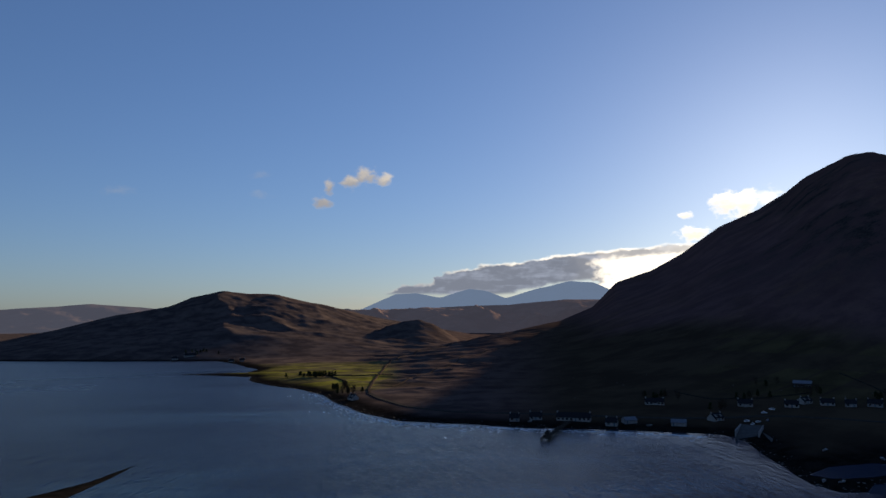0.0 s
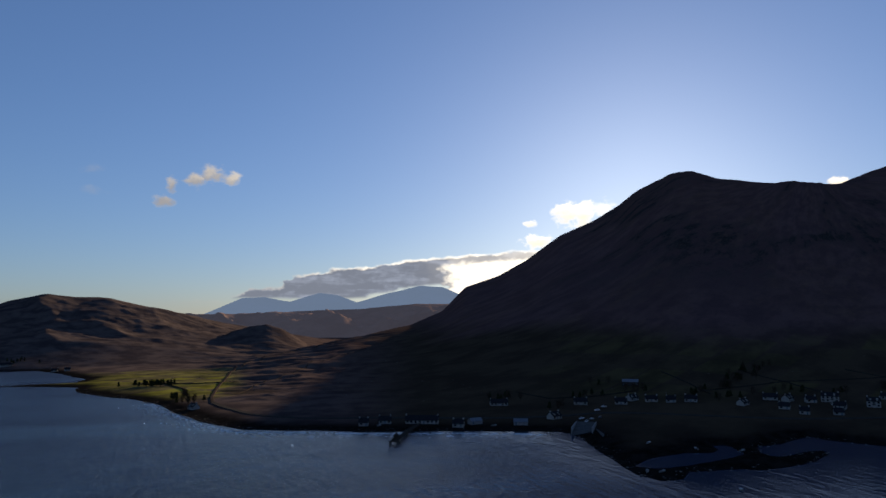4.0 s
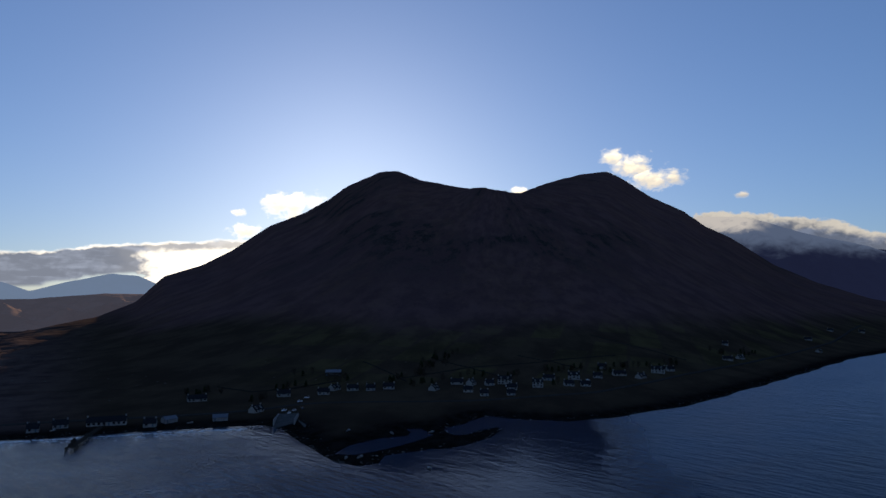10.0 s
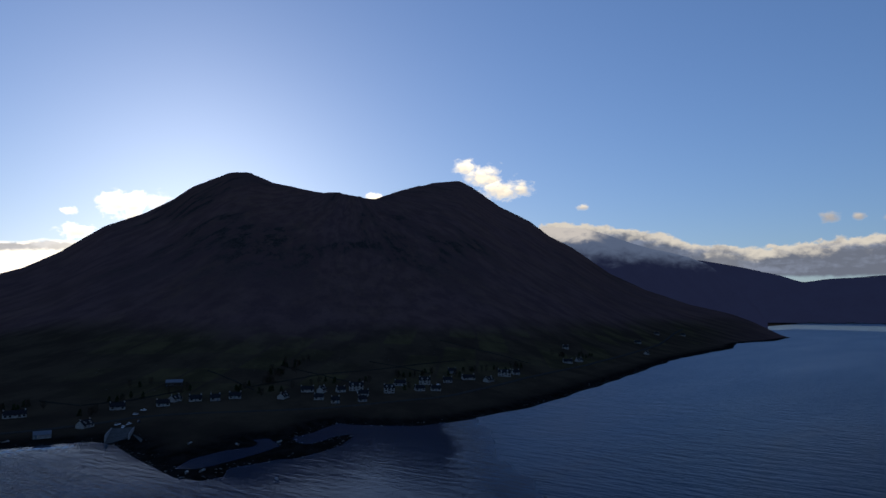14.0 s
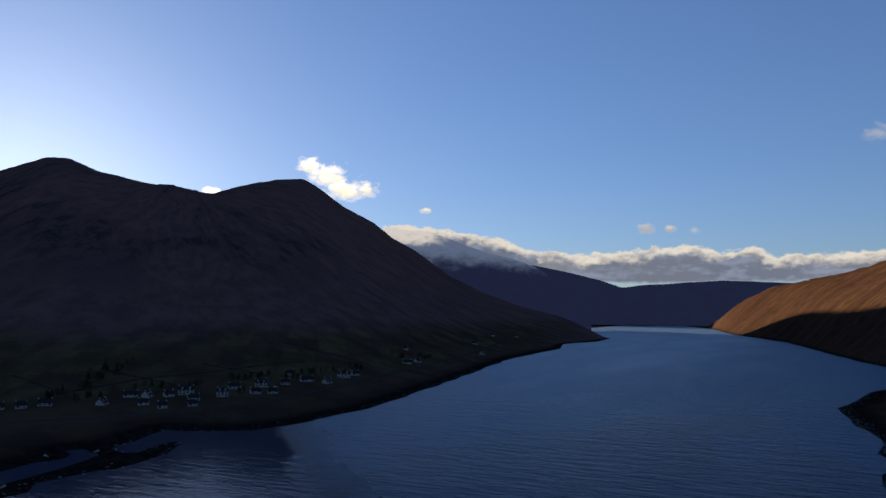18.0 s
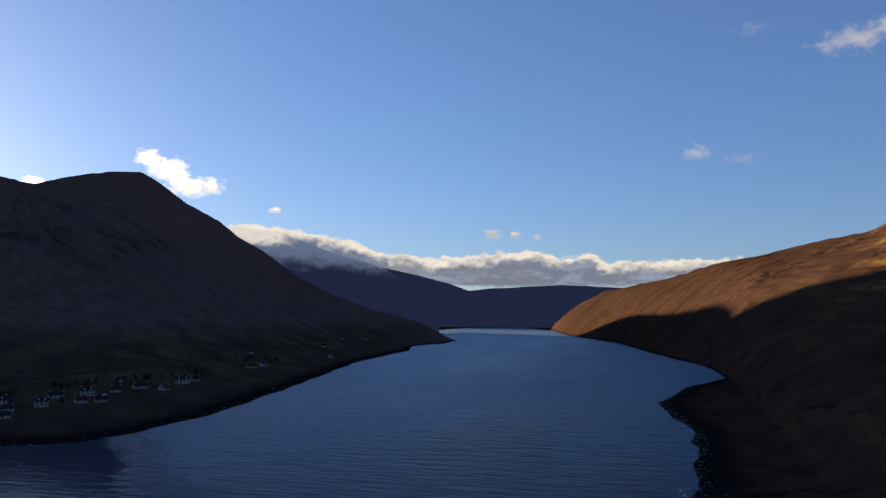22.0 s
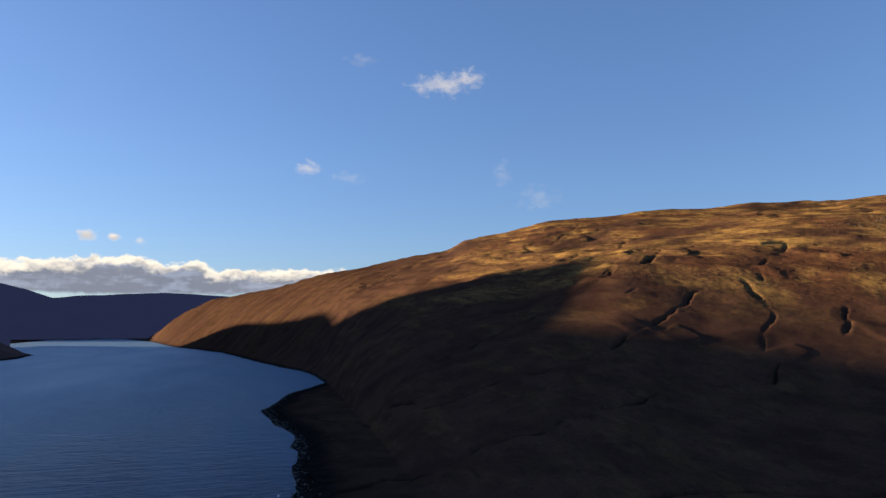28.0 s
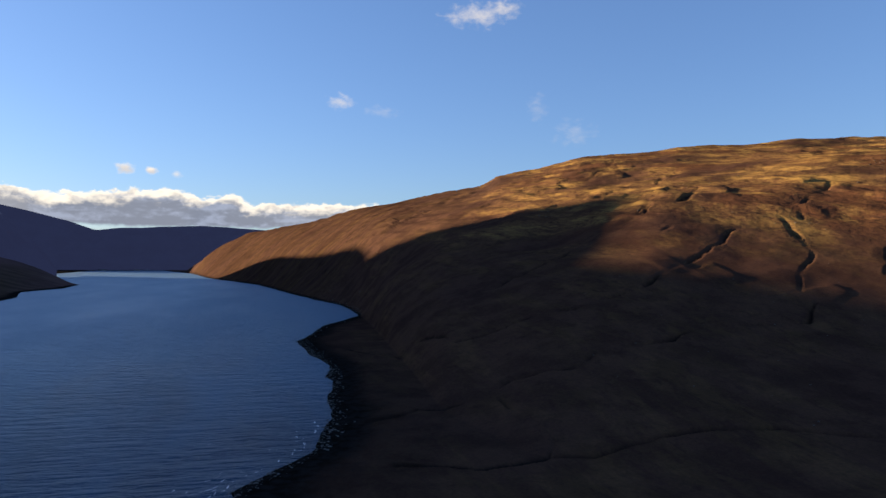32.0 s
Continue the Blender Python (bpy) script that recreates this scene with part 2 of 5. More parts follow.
def ground_material():
    m, n, s = material("moorland")
    pos = n.add("ShaderNodeTexCoord").outputs["Object"]
    croft = n.add("ShaderNodeAttribute", attribute_name="croft").outputs["Fac"]
    shore = n.add("ShaderNodeAttribute", attribute_name="shore").outputs["Fac"]
    rocky = n.add("ShaderNodeAttribute", attribute_name="rocky").outputs["Fac"]
    lie = n.add("ShaderNodeAttribute", attribute_name="lie").outputs["Vector"]
    fan = n.add("ShaderNodeAttribute", attribute_name="fan").outputs["Fac"]
    peat = n.add("ShaderNodeAttribute", attribute_name="peat").outputs["Fac"]
    inbye = n.add("ShaderNodeAttribute", attribute_name="inbye").outputs["Fac"]

    def grown(scale, detail, rough):
        """Noise that runs down the slope where the land is steep."""
        flat_, steep = n.noise(pos, scale, detail, rough), n.noise(lie, scale, detail, rough)
        return n.math("ADD", n.math("MULTIPLY", flat_, n.math("SUBTRACT", 1.0, fan)), n.math("MULTIPLY", steep, fan))

    big = grown(0.006, 6.0, 0.6)
    mid = grown(0.03, 6.0, 0.62)
    fine = grown(0.22, 5.0, 0.6)
    heather = n.mix(n.ramp(mid, 0.38, 0.62), (0.086, 0.049, 0.047, 1), (0.122, 0.069, 0.063, 1))
    bracken = n.add("ShaderNodeAttribute", attribute_name="bracken").outputs["Fac"]
    heather = n.mix(bracken, heather, n.mix(n.ramp(mid, 0.40, 0.60), (0.038, 0.0200, 0.0152, 1), (0.058, 0.0300, 0.0210, 1)))
    grass = n.mix(n.ramp(fine, 0.35, 0.65), (0.070, 0.034, 0.020, 1), (0.175, 0.097, 0.036, 1))
    grassy = n.add("ShaderNodeAttribute", attribute_name="grassy").outputs["Fac"]
    lean = n.add("ShaderNodeMapping", pos, at={"Rotation": (0, 0, -1.05), "Scale": (0.22, 1.0, 1.6)}).outputs[0]
    def combed(scale, detail, rough, distort):
        flat_, steep = n.noise(lean, scale, detail, rough, distort), n.noise(lie, scale, detail, rough, distort)
        return n.math("ADD", n.math("MULTIPLY", flat_, n.math("SUBTRACT", 1.0, fan)), n.math("MULTIPLY", steep, fan))

    streak = combed(0.035, 6.0, 0.65, 0.3)
    tuft = combed(0.16, 5.0, 0.6, 0.2)
    grass = n.mix(n.math("MULTIPLY", n.ramp(streak, 0.44, 0.64), 0.75), grass, (0.36, 0.210, 0.060, 1))
    russet = combed(0.012, 6.0, 0.62, 0.6)
    grass = n.mix(n.math("MULTIPLY", n.ramp(russet, 0.50, 0.60), 0.85), grass, (0.075, 0.032, 0.018, 1))
    grass = n.mix(n.math("MULTIPLY", n.ramp(tuft, 0.50, 0.66), 0.75), grass, (0.040, 0.019, 0.014, 1))
    # pale grass and dark heather in long patches down the steep slopes
    comb = n.math("MULTIPLY", fan, bracken)
    heather = n.mix(n.math("MULTIPLY", comb, n.math("MULTIPLY", n.ramp(streak, 0.47, 0.60), 0.8)), heather, (0.056, 0.030, 0.0165, 1))
    heather = n.mix(n.math("MULTIPLY", comb, n.math("MULTIPLY", n.ramp(tuft, 0.48, 0.62), 0.75)), heather, (0.013, 0.0075, 0.0065, 1))
    heather = n.mix(n.math("MULTIPLY", comb, n.math("MULTIPLY", n.ramp(big, 0.46, 0.58), 0.6)), heather, (0.022, 0.0115, 0.0095, 1))
    moor = n.mix(n.math("MULTIPLY", n.ramp(big, 0.36, 0.58), grassy), heather, grass)
    moor = n.mix(n.math("MULTIPLY", n.ramp(fine, 0.5, 0.72), n.math("ADD", 0.2, n.math("MULTIPLY", bracken, 0.15))), moor, (0.024, 0.016, 0.014, 1))
    grain = n.noise(pos, 0.7, 4.0, 0.65)
    moor = n.mix(n.math("MULTIPLY", n.ramp(grain, 0.36, 0.64), n.math("ADD", 0.1, n.math("MULTIPLY", bracken, 0.25))), moor, n.mix(1.0, moor, (1.6, 1.6, 1.5, 1), "MULTIPLY"))
    moor = n.mix(n.math("MULTIPLY", n.ramp(n.noise(pos, 0.085, 5.0, 0.7, 0.5), 0.52, 0.68), n.math("ADD", 0.12, n.math("MULTIPLY", bracken, 0.22))), moor, (0.022, 0.014, 0.011, 1))
    moor = n.mix(inbye, moor, n.mix(n.ramp(mid, 0.38, 0.62), (0.042, 0.029, 0.020, 1), (0.066, 0.046, 0.029, 1)))
    # greyed towards the west, which puts those hills' haze into the colour
    west = n.add("ShaderNodeAttribute", attribute_name="west").outputs["Fac"]
    moor = n.mix(n.math("MULTIPLY", west, 0.85), moor, n.mix(n.ramp(mid, 0.36, 0.64), (0.043, 0.036, 0.036, 1), (0.100, 0.078, 0.069, 1)))
    field = n.mix(n.ramp(mid, 0.35, 0.65), (0.085, 0.084, 0.016, 1), (0.21, 0.195, 0.038, 1))
    col = n.mix(croft, moor, field)
    stone = n.mix(n.ramp(fine, 0.3, 0.7), (0.020, 0.016, 0.014, 1), (0.060, 0.050, 0.044, 1))
    col = n.mix(n.math("MULTIPLY", rocky, n.ramp(mid, 0.42, 0.58)), col, stone)
    wrack = n.mix(n.ramp(fine, 0.35, 0.65), (0.006, 0.0055, 0.005, 1), (0.015, 0.0135, 0.0125, 1))
    # this mask also carries the shade painted at the loch head
    col = n.mix(shore, col, wrack)
    col = n.mix(peat, col, (0.011, 0.009, 0.008, 1))
    n.put(col, s.inputs["Base Color"])
    s.inputs["Roughness"].default_value = 0.95
    s.inputs["Specular IOR Level"].default_value = 0.0
    h = n.math("ADD", n.math("ADD", n.math("MULTIPLY", mid, 3.5), n.math("MULTIPLY", fine, 1.2)), n.math("MULTIPLY", tuft, -1.2))
    n.put(n.add("ShaderNodeBump", n.math("ADD", 0.06, n.math("MULTIPLY", grassy, 0.6)), 1.0, at={"Height": h}).outputs[0], s.inputs["Normal"])
    return m


def water_material():
    m, n, s = material("loch_water")
    pos = n.add("ShaderNodeTexCoord").outputs["Object"]
    gust = n.noise(n.add("ShaderNodeMapping", pos, at={"Rotation": (0, 0, -0.3), "Scale": (0.4, 1.0, 1.0)}).outputs[0], 0.007, 4.0, 0.5, 0.9)
    xyz = n.add("ShaderNodeSeparateXYZ", pos).outputs
    edge = n.math("MULTIPLY", n.math("SUBTRACT", gust, 0.5), 90.0)
    west = n.ramp(n.math("ADD", xyz[0], edge), 90.0, 205.0)
    south = n.ramp(n.math("ADD", n.math("SUBTRACT", xyz[1], xyz[0]), edge), -135.0, -65.0)
    open_ = n.math("SUBTRACT", 1.0, n.math("MULTIPLY", west, south))
    wind = n.math("MULTIPLY", open_, n.math("ADD", 0.6, n.math("MULTIPLY", n.ramp(xyz[0], 50.0, 350.0), 0.6)))
    chop = n.noise(n.add("ShaderNodeMapping", pos, at={"Rotation": (0, 0, 0.55), "Scale": (1.0, 0.4, 1.0)}).outputs[0], 0.55, 4.0, 0.62, 0.4)
    fine = n.noise(pos, 2.2, 2.0, 0.5)
    swell = n.noise(n.add("ShaderNodeMapping", pos, at={"Rotation": (0, 0, 0.2), "Scale": (1.0, 0.2, 1.0)}).outputs[0], 0.28, 2.0, 0.5)
    away = n.ramp(n.add("ShaderNodeVectorMath", pos, operation="LENGTH").outputs["Value"], 350.0, 1300.0)
    lane = n.noise(n.add("ShaderNodeMapping", pos, at={"Rotation": (0, 0, 0.35), "Scale": (0.25, 1.0, 1.0)}).outputs[0], 0.012, 4.0, 0.55, 0.6)
    roller = n.noise(n.add("ShaderNodeMapping", pos, at={"Rotation": (0, 0, 0.75), "Scale": (1.0, 0.25, 1.0)}).outputs[0], 0.11, 3.0, 0.6, 0.3)
    h = n.math("ADD", n.math("ADD", n.math("MULTIPLY", chop, 1.5), n.math("MULTIPLY", fine, 0.2)), n.math("ADD", n.math("MULTIPLY", swell, 2.6), n.math("MULTIPLY", roller, 4.0)))
    h = n.math("MULTIPLY", n.math("SUBTRACT", h, 4.15), n.math("MULTIPLY", n.math("ADD", 0.03, wind), n.math("SUBTRACT", 1.0, n.math("MULTIPLY", away, 0.8))))
    n.put(n.add("ShaderNodeBump", 1.0, 1.0, at={"Height": h}).outputs[0], s.inputs["Normal"])
    # base colour brightens eastward, standing in for sky reflected in the loch
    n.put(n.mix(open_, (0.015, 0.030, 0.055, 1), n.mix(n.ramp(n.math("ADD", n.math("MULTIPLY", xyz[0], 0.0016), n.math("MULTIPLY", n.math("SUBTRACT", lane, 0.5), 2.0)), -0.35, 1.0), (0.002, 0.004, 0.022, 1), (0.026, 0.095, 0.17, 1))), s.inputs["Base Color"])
    n.put(n.math("ADD", n.math("ADD", 0.06, n.math("MULTIPLY", away, 0.10)), n.math("MULTIPLY", wind, n.math("ADD", 0.14, n.math("MULTIPLY", lane, 0.2)))), s.inputs["Roughness"])
    # sheen painted by place: reflection raised to the north-east, dimmed in the bay
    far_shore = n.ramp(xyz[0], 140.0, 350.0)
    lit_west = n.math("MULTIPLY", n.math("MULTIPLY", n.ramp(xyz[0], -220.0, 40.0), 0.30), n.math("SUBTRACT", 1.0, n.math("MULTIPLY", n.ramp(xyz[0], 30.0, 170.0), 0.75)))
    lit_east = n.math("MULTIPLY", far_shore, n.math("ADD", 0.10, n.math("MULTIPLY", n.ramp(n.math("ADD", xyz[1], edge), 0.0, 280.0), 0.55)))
    east_sheen = n.math("MULTIPLY", far_shore, n.ramp(n.math("ADD", xyz[1], edge), 30.0, 260.0))
    n.put(n.math("ADD", 1.25, n.math("SUBTRACT", n.math("MULTIPLY", east_sheen, 0.20), n.math("MULTIPLY", far_shore, 0.03))), s.inputs["IOR"])
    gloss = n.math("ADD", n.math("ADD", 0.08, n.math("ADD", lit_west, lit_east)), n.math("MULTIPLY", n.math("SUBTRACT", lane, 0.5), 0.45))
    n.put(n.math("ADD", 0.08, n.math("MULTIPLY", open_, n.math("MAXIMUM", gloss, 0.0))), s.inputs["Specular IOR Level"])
    return m


# distant hillside: aerial haze is painted in as a faint emission
def haze_glow_material(name, colour, glow, base_=0.0, top_=0.0, cloud=None):
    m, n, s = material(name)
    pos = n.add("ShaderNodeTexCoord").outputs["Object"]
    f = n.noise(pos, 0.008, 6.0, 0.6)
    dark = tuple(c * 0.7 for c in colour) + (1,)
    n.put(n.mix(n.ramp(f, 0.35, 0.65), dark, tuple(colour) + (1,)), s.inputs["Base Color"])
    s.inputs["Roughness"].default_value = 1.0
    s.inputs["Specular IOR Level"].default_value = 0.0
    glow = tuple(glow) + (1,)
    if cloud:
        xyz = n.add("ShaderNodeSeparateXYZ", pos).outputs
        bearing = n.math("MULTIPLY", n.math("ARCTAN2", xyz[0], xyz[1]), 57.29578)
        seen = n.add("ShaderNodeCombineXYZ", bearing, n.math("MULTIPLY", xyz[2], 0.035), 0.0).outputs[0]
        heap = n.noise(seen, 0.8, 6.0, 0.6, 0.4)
        # higher up the emitted haze turns to a painted cloud colour
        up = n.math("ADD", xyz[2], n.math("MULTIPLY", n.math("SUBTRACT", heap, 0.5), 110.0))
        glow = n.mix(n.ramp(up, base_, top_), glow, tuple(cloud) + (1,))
        # sunlit cloud over the near shoulder, painted as white glow on the hill
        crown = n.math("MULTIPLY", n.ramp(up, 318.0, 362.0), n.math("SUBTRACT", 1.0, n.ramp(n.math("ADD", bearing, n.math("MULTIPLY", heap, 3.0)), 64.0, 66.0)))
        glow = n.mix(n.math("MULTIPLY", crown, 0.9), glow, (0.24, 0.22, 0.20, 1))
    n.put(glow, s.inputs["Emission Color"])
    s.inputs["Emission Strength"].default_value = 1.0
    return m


MOOR = ground_material()
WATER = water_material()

# ------------------------------------------------------------------ shape of the land
# shores of the loch as plan points in metres (x east, y north of the camera)
NORTH_SHORE = [(-2600, 1700), (-1300, 1420), (-708, 1298), (-397, 1244), (-316, 1238), (-262, 1150), (-205, 1040), (-212, 990), (-300, 972), (-262, 952),
               (-192, 915), (-180, 858), (-127, 784), (-84, 722), (-61, 655), (-31, 578), (-2, 530), (75, 499), (148, 474), (205, 448)]
BAY_SHORE = [(209, 425), (199, 379), (195, 355), (190, 335), (188, 320), (192, 305), (204, 304), (217, 317), (229, 316), (247, 315), (252, 310), (269, 312),
             (293, 318), (318, 333), (323, 343), (311, 343), (291, 336), (284, 338), (286, 350), (294, 362), (312, 365), (331, 375), (349, 381), (352, 365), (360, 352)]
EAST_SHORE = [(375, 328), (420, 316), (499, 316), (615, 334), (853, 379), (1135, 432), (1500, 455), (1725, 512), (1920, 475), (2150, 496), (2300, 575), (3450, 900)]
NORTH_SHORE = NORTH_SHORE + BAY_SHORE + EAST_SHORE
SOUTH_SHORE = [(4250, 915), (4330, 555), (3600, 330), (2762, 189), (2109, 10), (1610, -57), (1342, -100), (1210, -128), (1060, -133),
               (970, -126), (835, -68), (690, -34), (583, -41), (510, -48), (450, -43), (417, -37), (352, -34), (299, -23), (277, -8),
               (245, 11), (170, 20), (40, -30), (-70, -20), (-140, 130), (-158, 250), (-147, 326), (-143, 362), (-141, 400), (-150, 357),
               (-160, 338), (-178, 312), (-240, 230), (-500, -40), (-2600, -500)]
POOL = [(198, 339), (217, 353), (243, 360), (258, 355), (268, 363), (273, 375), (280, 370), (273, 348), (260, 342), (242, 336), (225, 332), (206, 330)]

# ridges: bearing, distance of the crest, height of the crest
MOUNTAIN = [(-4, 1000, 0), (-1, 1100, 2), (1.8, 1350, 7), (5.5, 1500, 18), (8.7, 1600, 32), (12.8, 1800, 55), (15.4, 1900, 90), (17.3, 1950, 156),
            (20.0, 2000, 189), (22.3, 2050, 236), (25.1, 2100, 313), (27.8, 2150, 360), (29.7, 2200, 408), (31.1, 2230, 454), (33.9, 2250, 510),
            (35.3, 2280, 518), (37.2, 2330, 497), (41.2, 2450, 489), (42.3, 2480, 496), (45.4, 2550, 485), (47.7, 2580, 528), (50.2, 2600, 557),
            (52.3, 2620, 565), (53.4, 2610, 538), (55.6, 2580, 461), (58.0, 2550, 401), (59.6, 2520, 341), (61.4, 2500, 297), (64.2, 2480, 204),
            (67.0, 2450, 143), (70.2, 2400, 94)]
MOUNTAIN += [(73.4, 2350, 66), (75.7, 2300, 39), (78.0, 2250, 4)]
MOUNTAIN_FOOT = [(-4, 900), (0, 560), (10, 500), (24, 480), (48, 500), (58, 600), (62, 710), (66, 930), (70, 1250), (73, 1600), (78, 2200)]
WEST_HILL = [(-60, 1900, 20), (-34, 1950, 8), (-28.7, 1950, 18), (-25.3, 1950, 45), (-21.7, 1950, 78), (-17.8, 1960, 98), (-16.2, 1970, 123),
             (-14.0, 2000, 140), (-12.0, 2000, 131), (-9.9, 2020, 132), (-7.7, 2050, 113), (-4.8, 2100, 87), (-1.4, 2150, 60), (3.0, 2150, 30), (7, 2150, 5)]
KNOLL = [(-3.5, 1750, 5), (-1.2, 1750, 42), (0.2, 1750, 53), (1.4, 1750, 57), (2.6, 1750, 46), (3.6, 1750, 30), (5.0, 1750, 5)]
MID_RIDGE = [(-20, 3100, 20), (-8, 3100, 70), (-4.8, 3150, 90), (-0.5, 3200, 96), (4.1, 3200, 106), (8.7, 3200, 112), (13.2, 3200, 135), (16.0, 3200, 133),
             (24.0, 3300, 120), (40, 3400, 60), (60, 3400, 30)]
FAR_WEST = [(-70, 4200, 60), (-40, 4200, 90), (-28.7, 4250, 113), (-25.3, 4250, 128), (-23.2, 4250, 142), (-19.4, 4250, 119), (-17.8, 4250, 103), (-12, 4250, 70)]
SOUTH_HILL = [(80.0, 4200, 4), (82.7, 3900, 17), (84.3, 3680, 68), (86.6, 3450, 137), (89.0, 3200, 188), (90.3, 3000, 195), (92.7, 2700, 204),
              (93.8, 2600, 209), (96.9, 2300, 235), (100.5, 2050, 242), (104.0, 1900, 256), (107.5, 1800, 267), (108.9, 1760, 288),
              (111.7, 1700, 294), (115.4, 1640, 312), (120.4, 1600, 313), (123.0, 1600, 321), (127.7, 1600, 320), (131.0, 1600, 323),
              (136.7, 1600, 312), (140.8, 1600, 317), (150, 1600, 330), (170, 1700, 300), (200, 1800, 240), (240, 1900, 120)]
SOUTH_FOOT = [(80, 4000), (84, 3420), (86, 2760), (90, 2100), (92, 1600), (96, 1200), (97.5, 1000), (100, 600), (104, 350), (112, 260), (140, 230), (200, 200), (240, 300)]
SOUTH_CURVE = [(80, 0.95), (90, 0.85), (97, 0.74), (99.5, 0.76), (102, 0.9), (106, 0.97), (109, 1.02), (116, 1.06), (122, 1.14), (130, 1.34), (140, 1.66), (240, 1.7)]
# rounded spurs and hollows of the south hill: bearing, distance, their half widths, metres up
SPURS = [(140, 1060, 14, 350, 72), (113, 820, 3.5, 170, -12)]
BENCH = [(114.5, 0), (121, 24), (130, 26), (141, 22), (170, 0)]  # metres by which a broad spur stands out, by bearing
# stream beds and ravines of the south hill: depth, half width, plan line
RAVINES = [(3.4, 3.6, [(480, -302), (502, -341), (515, -364), (530, -385), (543, -400), (552, -424)]),
           (4.6, 5.6, [(546, -459), (527, -450), (509, -448)]), (1.5, 3.2, [(509, -448), (496, -440), (477, -432), (459, -415), (443, -394), (414, -366)]),
           (1.9, 3.6, [(543, -478), (563, -492), (594, -540), (607, -569), (630, -594)]), (4.7, 6.4, [(650, -428), (692, -465), (710, -485)]),
           (4.3, 7.2, [(1073, -524), (1146, -587), (1275, -696)]), (3.1, 4.8, [(637, -360), (644, -377), (671, -397)]),
           (3.1, 4.8, [(865, -526), (931, -576)]), (2.5, 4.8, [(804, -624), (885, -687)]), (2.5, 4.0, [(572, -338), (569, -349), (581, -369)]),
           (1.9, 3.2, [(423, -445), (441, -471), (454, -487)])]
BURNS = [(3.4, 4.0, [(620, -60), (570, -84), (520, -118), (462, -131), (458, -165), (455, -194), (447, -211), (459, -243), (463, -271), (480, -302)]),
         (3.2, 4.0, [(322, -39), (338, -56), (355, -78), (345, -113), (360, -130), (351, -140), (344, -168), (358, -183), (365, -223), (385, -264), (385, -304), (379, -337), (400, -366)]),
         (1.6, 2.2, [(343, -115), (312, -115), (285, -114), (270, -116), (253, -108)]),
         (3.0, 3.6, [(262, -50), (246, -79), (253, -108), (249, -127), (255, -156), (259, -187), (250, -211), (242, -235), (235, -252), (225, -290)]),
         (2.6, 6, [(760, -455), (672, -396), (635, -349), (637, -319), (632, -296), (600, -240), (560, -170)])]
SUMMIT = (1893.0, 1995.0)  # where the gullies of the mountain gather

_lattice = np.random.RandomState(7).rand(256, 256).astype(np.float32)


def value_noise(x, y):
    """Smooth noise in 0..1 over the plan."""
    xi, yi = np.floor(x).astype(np.int64), np.floor(y).astype(np.int64)
    fx, fy = x - xi, y - yi
    fx, fy = fx * fx * fx * (fx * (fx * 6 - 15) + 10), fy * fy * fy * (fy * (fy * 6 - 15) + 10)
    a, b = _lattice[xi & 255, yi & 255], _lattice[(xi + 1) & 255, yi & 255]
    c, d = _lattice[xi & 255, (yi + 1) & 255], _lattice[(xi + 1) & 255, (yi + 1) & 255]
    return (a * (1 - fx) + b * fx) * (1 - fy) + (c * (1 - fx) + d * fx) * fy


def fractal(x, y, size, octaves, ridged=False):
    """Summed noise, about -1..1, whose largest feature has that size in metres."""
    total, amp, norm = 0.0, 1.0, 0.0
    for k in range(octaves):
        s = 2.0 ** k / size
        cs, sn = math.cos(k * 1.3), math.sin(k * 1.3)
        v = value_noise((x * cs - y * sn) * s + 17.3 * k, (x * sn + y * cs) * s + 5.1 * k) * 2 - 1
        if ridged:
            v = 1 - 2 * np.abs(v)
        total, norm, amp = total + v * amp, norm + amp, amp * 0.5
    return total / norm


def shore_distance(x, y):
    """Metres from the water's edge: above zero on land."""
    best = np.full(x.shape, 1e12)
    wet = np.zeros(x.shape, bool)
    for ring in (NORTH_SHORE + SOUTH_SHORE, POOL):
        for (x0, y0), (x1, y1) in zip(ring, ring[1:] + ring[:1]):
            dx, dy = x1 - x0, y1 - y0
            t = np.clip(((x - x0) * dx + (y - y0) * dy) / (dx * dx + dy * dy), 0, 1)
            best = np.minimum(best, (x - x0 - t * dx) ** 2 + (y - y0 - t * dy) ** 2)
            cross = ((y0 <= y) != (y1 <= y)) & (x < x0 + (y - y0) * dx / (dy if dy else 1e-9))
            wet ^= cross
    d = np.sqrt(best)
    return np.where(wet, -d, d)


def smooth(u, lo=0.0, hi=1.0):
    u = np.clip((u - lo) / (hi - lo), 0, 1)
    return u * u * (3 - 2 * u)


def along(az, b, v, width):
    """A table's value at each bearing, rounded over a width in degrees."""
    grid = np.arange(-112, 252, 0.05)
    raw = np.interp(grid, b, v)
    k = np.hanning(int(width / 0.05) | 1)
    return np.interp(az, grid, np.convolve(np.pad(raw, len(k) // 2, "edge"), k / k.sum(), "valid"))


